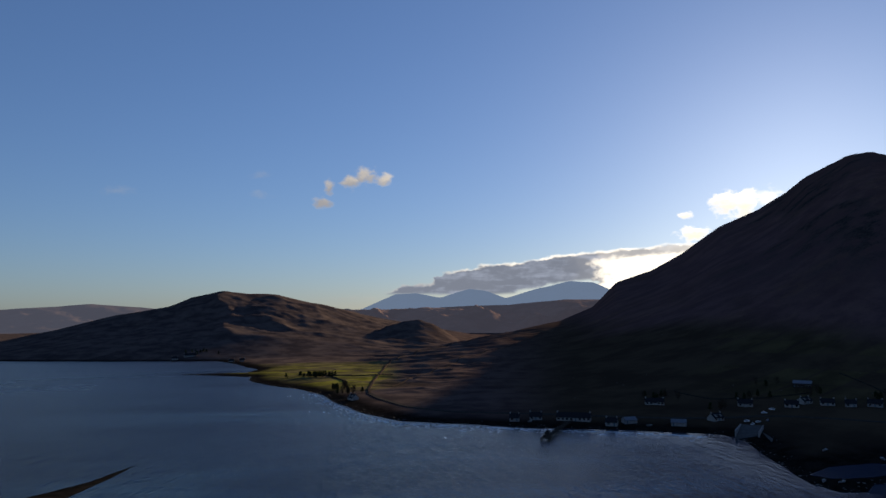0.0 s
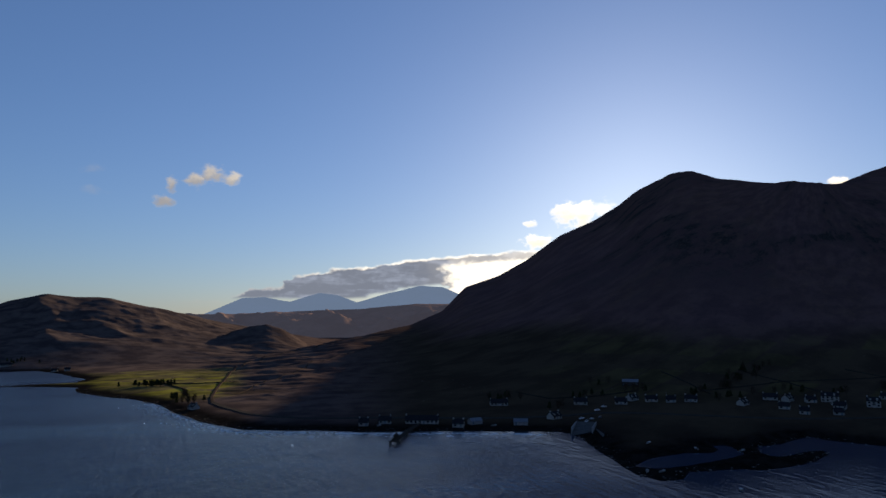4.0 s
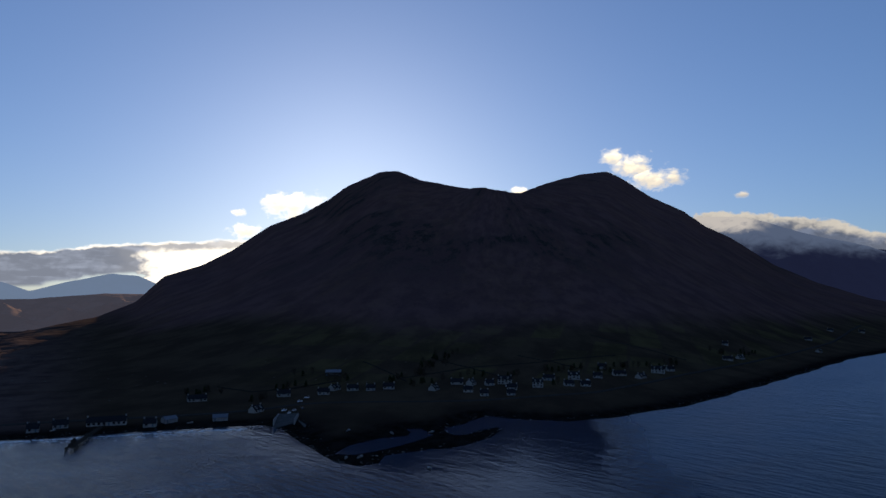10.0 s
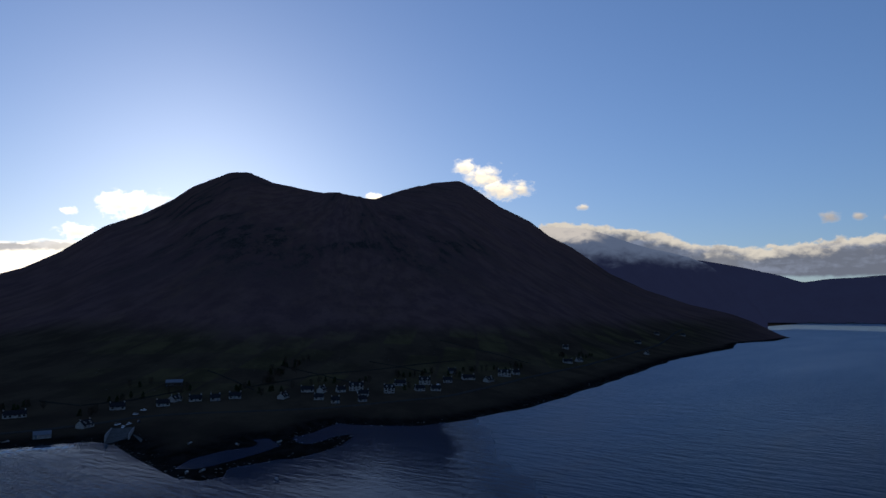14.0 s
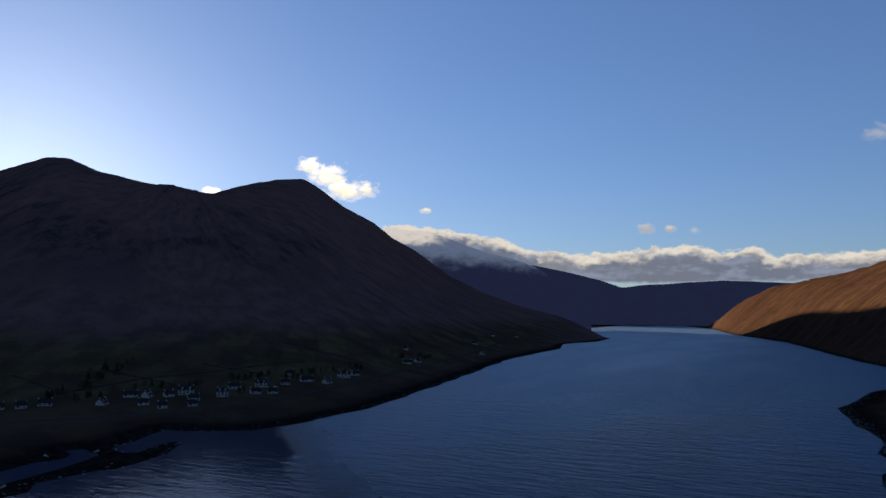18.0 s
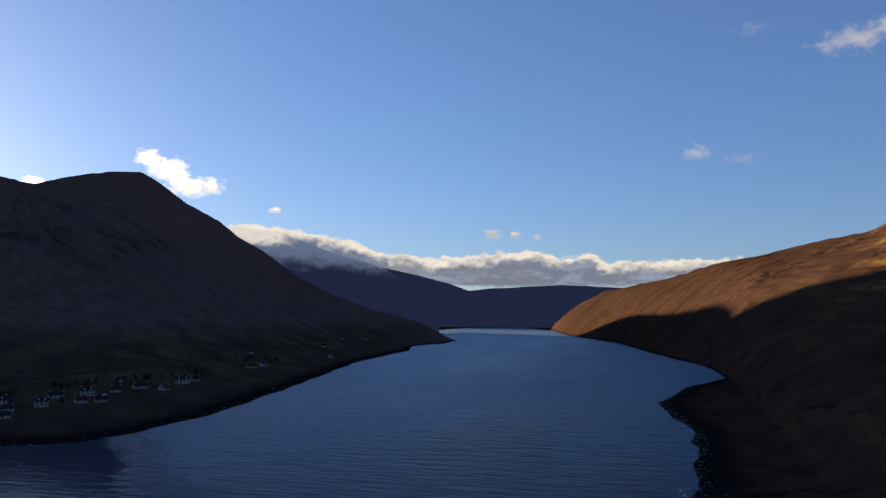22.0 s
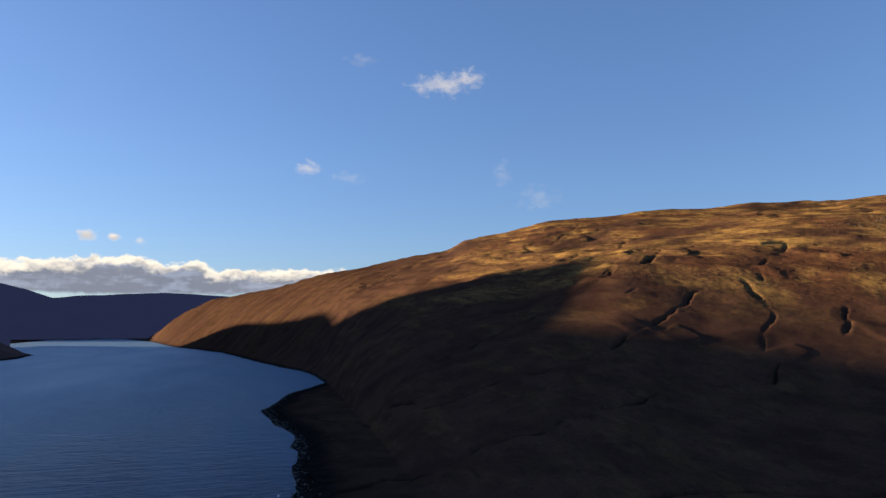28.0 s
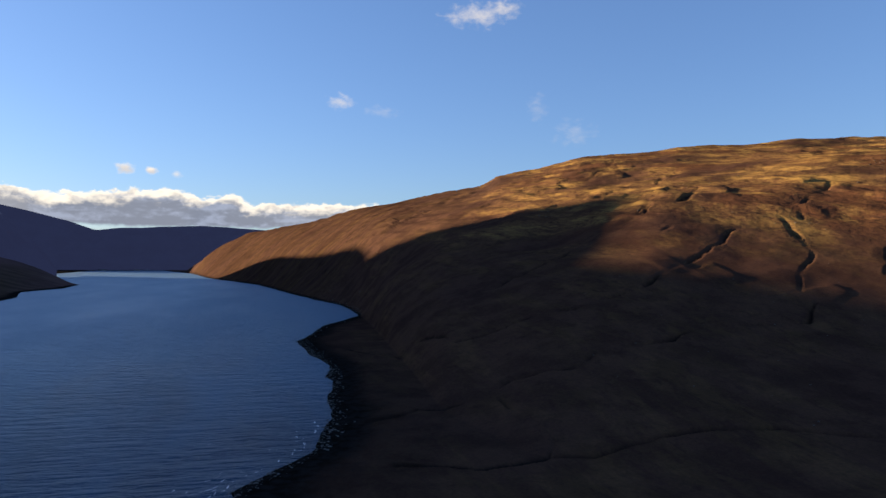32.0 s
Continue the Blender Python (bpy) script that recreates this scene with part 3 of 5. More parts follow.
def ridge(az, r, table, foot, power, back=0.45):
    """Height of one hill: it climbs from its foot to the crest and falls behind it."""
    b, dist, top = (np.array(c, float) for c in zip(*table))
    b = np.concatenate([[b[0] - 2.5], b, [b[-1] + 2.5]])
    dist, top = np.pad(dist, 1, "edge"), np.pad(top, 1, constant_values=-30.0)
    far, high = along(az, b, dist, 6.0), along(az, b, top, 1.2 if table is WEST_HILL else 0.7)
    if not np.isscalar(foot):
        foot = along(az, *zip(*foot), 5.0)
    if not np.isscalar(power):
        power = along(az, *zip(*power), 5.0)
    u = np.clip((r - foot) / np.maximum(far - foot, 50.0), 0, 1)
    broad = along(az, b, top, 9.0)
    high = broad + (high - broad) * smooth(u, 0.55, 1.0)
    climb = high * (0.93 * u ** power + 0.07 * np.sin(u * math.pi / 2) ** 2)
    return np.where(r <= far, climb, high - back * np.maximum(r - far, 0) * smooth((r - far) / 250.0)), u


def gullies(x, y):
    """Depth of the stream beds at plan points."""
    cut = np.zeros(x.shape)
    for depth, wide, line in RAVINES + BURNS:
        xs, ys = zip(*line)
        near = (x > min(xs) - 60) & (x < max(xs) + 60) & (y > min(ys) - 60) & (y < max(ys) + 60)
        px, py = x[near], y[near]
        px, py = px + 6 * fractal(px, py, 30, 4), py + 6 * fractal(px + 300, py, 30, 4)
        best = np.full(px.shape, 1e9)
        for (x0, y0), (x1, y1) in zip(line, line[1:]):
            dx, dy = x1 - x0, y1 - y0
            t = np.clip(((px - x0) * dx + (py - y0) * dy) / (dx * dx + dy * dy), 0, 1)
            best = np.minimum(best, np.hypot(px - x0 - t * dx, py - y0 - t * dy))
        cut[near] = np.maximum(cut[near], depth * (0.12 + 0.88 * smooth(value_noise(px / 19, py / 19), 0.25, 0.75)) * (1 - smooth(best, 0.03 * wide, wide * (0.3 + 0.75 * value_noise(px / 11 + 7, py / 11)))))
    return cut


def downhill(x, y, az):
    """Coordinates whose second runs down the steep slopes, drawn together, and how far they hold."""
    gx, gy = SUMMIT[0] - x, SUMMIT[1] - y
    north = az < 80
    p = np.where(north, np.arctan2(gx, gy) * 1500.0, x * 0.98 + y * 0.2)
    q = np.where(north, np.hypot(gx, gy) * 0.33, (0.98 * y - 0.2 * x) * 0.25)
    return p, q, np.where(north, smooth(az, 8, 16), (1 - smooth(az, 100, 108)) * smooth(np.hypot(x, y), 1150, 1700))


def land(x, y, carve=True):
    """Height of the ground, with its masks, at plan points."""
    x, y = np.asarray(x, float), np.asarray(y, float)
    r, az = np.hypot(x, y), np.degrees(np.arctan2(x, y))
    az = np.where(az < -110, az + 360, az)
    bay = smooth(x, 140, 190) * (1 - smooth(x, 360, 420)) * smooth(y, 270, 295) * (1 - smooth(y, 400, 440))
    d = shore_distance(x, y) + (5.0 - 3.8 * np.maximum(bay, (az < -10) & (r < 480))) * fractal(x, y, 45, 3) * smooth(r, 120, 250)
    rough = fractal(x, y, 420, 6)
    crag = fractal(x + 40 * rough, y, 260, 6, True)
    lie_x, lie_y, fan = downhill(x, y, az)
    mount = fan * (az < 80)
    rough = rough + mount * (fractal(lie_x, lie_y, 300, 6) - rough)
    crag = crag + mount * (fractal(lie_x + 40 * rough, lie_y, 210, 6, True) - crag)
    m, um = ridge(az, r, MOUNTAIN, MOUNTAIN_FOOT, 1.9)
    s, us = ridge(az, r, SOUTH_HILL, SOUTH_FOOT, SOUTH_CURVE)
    w, uw = ridge(az, r, WEST_HILL, 1250.0, 1.1, 0.3)
    n, un = ridge(az, r, KNOLL, 1480.0, 0.9, 0.3)
    for b0, r0, wb, wr, up in SPURS:
        s = s + up * np.exp(-((az - b0) / wb) ** 2 - ((r - r0) / wr) ** 2)
    s = s + along(az, *zip(*BENCH), 4.0) * np.exp(-((r - 770) / 190) ** 2)
    z = np.maximum.reduce([m, s, w, n, np.full(r.shape, 2.0)])
    u = np.where(z == m, um, np.where(z == s, us, np.where(z == w, uw, 0.5)))
    swell = smooth(u, 0.02, 0.5) * (1 - 0.75 * smooth(u, 0.85, 1.0)) * smooth(z, 5, 90)
    south = smooth(az, 84, 92) * smooth(r, 150, 300) * smooth(d, 10, 90) * (0.45 + 0.55 * smooth(z, 85, 140))
    lift = (0.035 * z + 5) * (1 - 0.72 * south) * (1 - 0.45 * smooth(az, 10, 18) * (1 - smooth(az, 78, 84)))
    z = z + swell * lift * (0.9 * crag + 0.7 * rough) + (0.9 + 1.3 * south) * (fractal(x, y, 90, 4) * (1 - mount) + 1.3 * mount * fractal(lie_x, lie_y, 60, 4)) * smooth(d, 15, 120)
    z = z + (8 * rough + 10 * crag) * smooth(r, 1250, 1500) * (1 - smooth(az, 4, 16)) * smooth(z, 8, 60) * (1 - 0.85 * smooth(u, 0.8, 1.0))
    # hummocks of the low moor, and ribs down the far end of the south hill
    z = z + 5.0 * fractal(x * 0.45, y, 60, 4, True) * smooth(r, 600, 700) * (1 - smooth(r, 1500, 1800)) * smooth(az + 6 * rough, -4, 1) * (1 - smooth(az, 14, 20)) * smooth(d, 25, 80)
    z = z + 4.0 * fractal(lie_x + 30 * rough, lie_y * 1.3, 130, 5, True) * (az > 80) * fan * smooth(z, 20, 90) * (1 - 0.85 * smooth(u, 0.82, 1.0))
    # grassy ledges that run across the slopes
    step = z / 17.0 + 1.6 * fractal(x, y, 300, 3)
    step = step - np.floor(step)
    ledge = (smooth(step, 0.0, 0.75) - step) * (1 - 0.6 * smooth(u, 0.9, 1.0))
    z = z + south * (1.3 * fractal(x, y, 38, 3) + 2.2 * fractal(x * 0.9 - y * 0.5, (x * 0.5 + y * 0.9) * 0.3, 60, 3, True) * (1 + 0.2 * (1 - smooth(az, 97, 106)))) * smooth(z, 15, 70)
    fold = z / 8.5 + 1.3 * fractal(x + 500, y, 160, 3)
    fold = fold - np.floor(fold)
    z = z + 4.6 * south * (smooth(fold, 0.0, 0.8) - fold) * smooth(z, 30, 90) * value_noise(x / 70 + 11, y / 70)
    z = z + (0.5 * (1 - mount) + 6.0 * south * (1 - 0.6 * fan)) * ledge * smooth(z, 20, 80) * (0.5 + value_noise(x / 120 + 31, y / 120))
    # creases and small crags of the south slope
    near = south * (1 - smooth(r, 1500, 1900)) * smooth(z, 15, 60)
    crease = smooth(fractal(x * 0.86 - y * 0.5 + 8 * rough, (x * 0.5 + y * 0.86) * 0.55, 85, 3, True), 0.52, 0.85)
    z = z - 2.8 * near * crease * smooth(value_noise(x / 95 + 71, y / 95), 0.45, 0.7)
    scarp = smooth(value_noise(x / 26 + 5 * rough, y / 26 + 13), 0.62, 0.72) * smooth(value_noise(x / 140 + 3, y / 140 + 9), 0.42, 0.65)
    z = z + 2.4 * near * scarp
    if carve:
        z = z - gullies(x, y)
    z = np.maximum(z, 0.8) * (1 - np.exp(-np.maximum(d, 0) / 45.0)) + 0.05 * np.clip(d, 0, 25)
    z = np.where(d > 0, z, np.maximum(d * 0.15, -6.0))
    fu, fv = (x * 0.8 + y * 0.6 + 25 * rough) / 75.0, (-x * 0.6 + y * 0.8 + 25 * rough) / 42.0
    plot = _lattice[np.floor(fu).astype(np.int64) & 255, np.floor(fv).astype(np.int64) & 255]
    edge = smooth(np.minimum(np.abs(fu - np.round(fu)) * 75, np.abs(fv - np.round(fv)) * 42), 0.8, 3.0)
    links = smooth(az, -16, -13) * (1 - smooth(az, -2.5, 0.5)) * smooth(r, 700, 740) * (1 - smooth(r, 1080, 1160)) * (0.35 + 0.65 * smooth(plot, 0.05, 0.85))
    crofts = smooth(az, 20, 30) * (1 - smooth(az, 68, 74)) * smooth(z, 4, 8) * (1 - smooth(z + 12 * rough, 45, 62)) * smooth(plot, 0.30, 0.75) * 0.13
    croft = links + crofts * smooth(d, 20, 60)
    croft = croft * edge * (d > 0)
    beach_shade = 1 - smooth(z, 1.0, 3.0)
    # golden grass thins out on low slopes, its colour also painting their shade
    grassy = 0.10 + 0.90 * smooth(az + 9 * rough, 98, 122) * (0.03 + 0.97 * smooth(z + 25 * rough, 65, 130))
    grassy = np.maximum(grassy, 0.15 * (1 - smooth(az, 8, 16)) * smooth(r, 600, 700) * (1 - smooth(z, 60, 130)))
    beach_shade = np.maximum(beach_shade, (r < 470) & (az < -10) & (az > -60))
    # the strip at the loch head is darkened like shore in place of shade
    beach_shade = np.maximum(beach_shade, (r > 2600) & (az > 70) & (az < 82))
    rocky = smooth(crag, 0.35, 0.7) * smooth(z, 60, 250) * (1 - 0.85 * smooth(az, 80, 88))
    return z, d, croft, beach_shade, rocky, grassy, np.maximum(smooth(az + 4 * rough, 80, 88), 0.25 * (1 - smooth(az + 4 * rough, 5, 16)))


def sheet(name, bearings, radii, mat):
    """A sheet of ground over bearings and distances round the camera's place."""
    turn = smooth(np.asarray(bearings), 94, 104)[:, None]
    r = radii[0][None, :] * (1 - turn) + radii[1][None, :] * turn
    az = np.repeat(np.radians(bearings)[:, None], r.shape[1], 1)
    x, y = r * np.sin(az), r * np.cos(az)
    z, d, croft, beach_shade, rocky, grassy, bracken = land(x, y)
    lie_x, lie_y, fan = downhill(x, y, np.degrees(az))
    inbye = smooth(np.degrees(az), 4, 14) * (1 - smooth(np.degrees(az), 70, 78)) * (1 - smooth(z + 20 * fractal(lie_x, lie_y, 150, 4), 30, 70))
    na, nr = az.shape
    co = np.stack([x, y, z], -1).reshape(-1, 3).astype(np.float32)
    i = np.arange(na * nr).reshape(na, nr)
    j = np.roll(i, -1, 0)
    quads = np.stack([i[:, :-1], i[:, 1:], j[:, 1:], j[:, :-1]], -1).reshape(-1, 4)
    quads = quads[(co[quads, 2] > -3.5).any(1)]
    me = bpy.data.meshes.new(name)
    me.vertices.add(len(co))
    me.vertices.foreach_set("co", co.ravel())
    me.loops.add(quads.size)
    me.loops.foreach_set("vertex_index", quads.ravel().astype(np.int32))
    me.polygons.add(len(quads))
    me.polygons.foreach_set("loop_start", np.arange(0, quads.size, 4, dtype=np.int32))
    me.update(calc_edges=True)
    me.polygons.foreach_set("use_smooth", np.ones(len(quads), bool))
    for key, value in (("croft", croft), ("shore", beach_shade), ("rocky", rocky), ("grassy", grassy), ("bracken", bracken), ("fan", fan), ("inbye", inbye), ("west", 1 - smooth(np.degrees(az), 1, 15)), ("peat", 0.7 * smooth(gullies(x, y), 0.6, 2.6))):
        me.attributes.new(key, "FLOAT", "POINT").data.foreach_set("value", value.ravel().astype(np.float32))
    me.attributes.new("lie", "FLOAT_VECTOR", "POINT").data.foreach_set("vector", np.stack([lie_x, lie_y, 0 * lie_x], -1).ravel().astype(np.float32))
    me.materials.append(mat)
    return new(name, me)


bearings = np.concatenate([np.arange(-44, 158, 0.14), np.arange(158, 316, 1.0)])
radii = (np.concatenate([[1.0, 80.0], np.geomspace(250, 2750, 470), np.geomspace(2780, 4985, 78)]),
         np.concatenate([[1.0, 60.0], np.geomspace(120, 1800, 508), np.geomspace(1830, 4985, 40)]))
ground = tagged(sheet("ground", bearings, radii, MOOR), "brown heather and grass moorland hills round the loch", "ground", kind="structure")


def disc(name, radius, z, mat, rings):
    bm = bmesh.new()
    prev = None
    n = 96
    for r in rings:
        ring = [bm.verts.new((r * math.sin(a * math.tau / n), r * math.cos(a * math.tau / n), z)) for a in range(n)]
        if prev:
            for a in range(n):
                bm.faces.new((prev[a], ring[a], ring[(a + 1) % n], prev[(a + 1) % n]))
        else:
            bm.faces.new(ring)
        prev = ring
    bmesh.ops.recalc_face_normals(bm, faces=bm.faces)
    me = bpy.data.meshes.new(name)
    bm.to_mesh(me)
    bm.free()
    me.materials.append(mat)
    if me.polygons[0].normal.z < 0:
        me.flip_normals()
    return new(name, me)


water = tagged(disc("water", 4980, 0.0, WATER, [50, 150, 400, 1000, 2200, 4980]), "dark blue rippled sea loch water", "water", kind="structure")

# ------------------------------------------------------------------ distant hills
CONES = [(-6.0, 4750, 75), (-3.2, 4750, 105), (-0.5, 4750, 205), (1.2, 4750, 212), (3.2, 4750, 181), (5.5, 4750, 237), (6.9, 4750, 223), (8.5, 4750, 173),
         (11.0, 4750, 232), (13.7, 4750, 282), (15.5, 4750, 272), (17.0, 4750, 214), (19.0, 4750, 150), (24.0, 4750, 80)]
MASSIF = [(54, 2620, 384), (60, 2600, 384), (62, 2610, 380), (63.5, 2640, 366), (65.0, 2700, 346), (66.5, 2790, 328), (67.8, 2870, 315), (69.0, 2950, 306), (70.3, 3060, 294), (71.3, 3160, 276), (71.9, 3190, 258),
          (72.4, 3230, 236), (73.2, 3280, 200), (74.0, 3290, 150), (75.0, 3300, 80), (75.7, 3300, 10)]
HEAD = [(70.4, 4850, 395), (71.0, 4850, 398), (74.1, 4850, 343), (76.2, 4850, 298), (78.0, 4850, 243), (79.4, 4850, 257), (81.7, 4850, 268), (85.5, 4850, 285), (89.9, 4850, 264), (97, 4850, 240)]


def backdrop(name, table, foot, mat, rough):
    b, dist, top = (np.array(c, float) for c in zip(*table))
    bearings_ = np.arange(b[0], b[-1], 0.12)
    rows = 40
    az, u = np.meshgrid(bearings_, np.linspace(0, 1, rows), indexing="ij")
    far = along(az, b, dist, 3.0)
    near = foot if np.isscalar(foot) else along(az, *zip(*foot), 3.0)
    r = near + (far - near) * u
    x, y = r * np.sin(np.radians(az)), r * np.cos(np.radians(az))
    z = along(az, b, top, 0.7) * u ** 1.1 + rough * fractal(x, y, 260, 5, True) * np.sin(u * math.pi) + 3.0 * fractal(x, y, 120, 4) * u
    co = np.stack([x, y, z], -1).reshape(-1, 3)
    i = np.arange(len(co)).reshape(az.shape)
    quads = np.stack([i[:-1, :-1], i[:-1, 1:], i[1:, 1:], i[1:, :-1]], -1).reshape(-1, 4)
    me = bpy.data.meshes.new(name)
    me.from_pydata(co.tolist(), [], quads.tolist())
    me.polygons.foreach_set("use_smooth", np.ones(len(quads), bool))
    me.materials.append(mat)
    return new(name, me)


# haze of these far hills is glow in their own material
tagged(backdrop("backdrop_cones", CONES, 4300, haze_glow_material("far_blue_haze_glow", (0.05, 0.06, 0.08), (0.055, 0.075, 0.11)), 8),
       "far blue mountain cones with painted haze", "mountain", kind="structure")
tagged(backdrop("backdrop_far_west", FAR_WEST, 3600.0, haze_glow_material("pale_hill_haze_glow", (0.07, 0.048, 0.04), (0.026, 0.027, 0.036)), 30),
       "far pale brown hills with painted haze beyond the loch", "hills", kind="structure")
tagged(backdrop("backdrop_mid_ridge", MID_RIDGE, 2600.0, haze_glow_material("brown_hill_haze_glow", (0.20, 0.125, 0.09), (0.014, 0.013, 0.017)), 60),
       "purple-brown moorland ridge with painted haze", "hills", kind="structure")
# dark blue haze here is emitted by the hills themselves
LOCH_HEAD = haze_glow_material("loch_head_haze_glow", (0.02, 0.02, 0.025), (0.0036, 0.0046, 0.0125))
CLOUDED = haze_glow_material("massif_haze_glow", (0.02, 0.02, 0.025), (0.0036, 0.0046, 0.0125), 235.0, 315.0, (0.034, 0.045, 0.072))
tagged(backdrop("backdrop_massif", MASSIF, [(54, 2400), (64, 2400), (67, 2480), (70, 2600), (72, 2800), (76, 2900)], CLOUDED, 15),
       "dark blue mountain shoulder with haze and cloud painted on", "mountain", kind="structure")
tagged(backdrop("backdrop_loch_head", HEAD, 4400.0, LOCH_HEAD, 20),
       "dark blue hills with painted haze at the head of the loch", "mountain", kind="structure")

# ------------------------------------------------------------------ helpers for things
HARL = plain("white_harling", (0.29, 0.27, 0.245), 0.9, 0.12, 0.7)
GREY_STONE = plain("grey_rubble_stone", (0.24, 0.23, 0.22), 0.9, 0.25, 1.2)
SLATE = plain("dark_roof_slate", (0.022, 0.023, 0.026), 0.85, 0.3, 1.5)
TIN = plain("pale_metal_roofing", (0.11, 0.125, 0.145), 0.6, 0.15, 0.5, 0.2)
TIMBER = plain("weathered_timber", (0.045, 0.038, 0.032), 0.85, 0.3, 1.0)
PAINTED = plain("dark_painted_door", (0.05, 0.09, 0.12), 0.5, 0.15, 2.0)
CONCRETE = plain("pale_concrete", (0.085, 0.083, 0.080), 0.85, 0.2, 0.4)
TARMAC = plain("worn_tarmac", (0.046, 0.041, 0.037), 0.95, 0.2, 0.3)
GRAVEL = plain("pale_gravel_track", (0.050, 0.038, 0.031), 0.95, 0.25, 0.3)
BARK = plain("grey_brown_bark", (0.06, 0.048, 0.036), 0.9, 0.3, 3.0)
LEAF = plain("dark_evergreen_needles", (0.022, 0.032, 0.014), 0.85, 0.5, 0.6)
TWIG = plain("bare_winter_twigs", (0.045, 0.034, 0.024), 0.9, 0.4, 0.6)
ROCK = plain("wet_shore_rock", (0.05, 0.047, 0.044), 0.7, 0.4, 0.8)
PALE_ROCK = plain("pale_lichen_rock", (0.13, 0.12, 0.11), 0.9, 0.2, 1.5)
RUBBER = plain("black_tyre_rubber", (0.02, 0.02, 0.02), 0.8, 0.2, 4.0)
CAR_PAINTS = [plain("white_car_paint", (0.75, 0.75, 0.76), 0.3, 0.04), plain("silver_car_paint", (0.45, 0.46, 0.48), 0.3, 0.05), plain("dark_blue_car_paint", (0.03, 0.05, 0.10), 0.3, 0.1)]
BOAT_PAINT = plain("white_boat_paint", (0.4, 0.4, 0.4), 0.5, 0.1)
# white for flakes that paint the sparkle of light along the shore
FOAM_GLINT = plain("white_foam_and_glint", (0.75, 0.78, 0.8), 0.8, 0.1, 2.0)


def glass_material():
    m, n, s = material("window_glass")
    n.put((0.01, 0.012, 0.015, 1), s.inputs["Base Color"])
    s.inputs["Roughness"].default_value = 0.06
    s.inputs["IOR"].default_value = 1.5
    return m


GLASS = glass_material()


def mesh_of(name, bm, mat, smooth_=False):
    bmesh.ops.recalc_face_normals(bm, faces=bm.faces)
    me = bpy.data.meshes.new(name)
    bm.to_mesh(me)
    bm.free()
    if smooth_:
        me.polygons.foreach_set("use_smooth", np.ones(len(me.polygons), bool))
    me.materials.append(mat)
    return me


def part(name, bm, mat, parent, label=""):
    """Links a bmesh as one mesh object under a thing or part."""
    ob = new(name, mesh_of(name, bm, mat))
    ob.parent = parent
    return tagged(ob, label)


def block(bm, x0, y0, z0, x1, y1, z1):
    """Adds a box."""
    v = [bm.verts.new((x, y, z)) for z in (z0, z1) for x, y in ((x0, y0), (x1, y0), (x1, y1), (x0, y1))]
    for f in ((3, 2, 1, 0), (4, 5, 6, 7), (0, 1, 5, 4), (1, 2, 6, 5), (2, 3, 7, 6), (3, 0, 4, 7)):
        bm.faces.new([v[i] for i in f])
    return bm


def boxed(*size, edge=0.0):
    bm = block(bmesh.new(), *size)
    if edge:
        bmesh.ops.bevel(bm, geom=bm.edges[:], offset=edge, segments=2, affect="EDGES")
    return bm


def prism(bm, outline, x0, x1):
    """Adds a prism whose outline in y, z runs from x0 to x1."""
    a, b = ([bm.verts.new((x, y, z)) for y, z in outline] for x in (x0, x1))
    bm.faces.new(a)
    bm.faces.new(b[::-1])
    for i in range(len(a)):
        j = (i + 1) % len(a)
        bm.faces.new((a[i], b[i], b[j], a[j]))
    return bm


def tube(bm, p, q, r0, r1, sides=6):
    """Adds a tapered round bar from p to q."""
    p, q = Vector(p), Vector(q)
    turn = (q - p).to_track_quat("Z", "Y").to_matrix()
    rings = []
    for c, r in ((p, r0), (q, r1)):
        rings.append([bm.verts.new(c + turn @ Vector((r * math.cos(k * math.tau / sides), r * math.sin(k * math.tau / sides), 0))) for k in range(sides)])
    for k in range(sides):
        j = (k + 1) % sides
        bm.faces.new((rings[0][k], rings[0][j], rings[1][j], rings[1][k]))
    bm.faces.new(rings[0][::-1])
    bm.faces.new(rings[1])
    return bm


def level(x, y):
    return float(land(np.array([float(x)]), np.array([float(y)]))[0][0])


def base(name, x, y, turn, sink=0.0, z=None):
    """An empty at the ground that carries a thing's parts; its front (-y) faces the loch before it is turned."""
    ob = new(name)
    ob.empty_display_size = 0.5
    ob.matrix_basis = pose(x, y, (level(x, y) if z is None else z) - sink, 0, 0, turn - math.degrees(math.atan2(x, y)))
    return ob


# ------------------------------------------------------------------ houses
rng = random.Random(11)


def window(house, x, y, z, w, h, wall):
    """One window on the front (y below zero) or back wall, with its pane set back in the frame."""
    s = -1 if y < 0 else 1
    bm = bmesh.new()
    t = 0.09
    for a0, a1, c0, c1 in ((-w / 2, w / 2, 0, t), (-w / 2, w / 2, h - t, h), (-w / 2, -w / 2 + t, t, h - t), (w / 2 - t, w / 2, t, h - t), (-0.03, 0.03, t, h - t)):
        block(bm, x + a0, y - 0.04, z + c0, x + a1, y + 0.04, z + c1)
    frame_ = part("window", bm, wall, house)
    part("pane", boxed(x - w / 2 + t, y - 0.03, z + t, x + w / 2 - t, y + 0.02, z + h - t), GLASS, frame_, "dark reflecting glass pane")


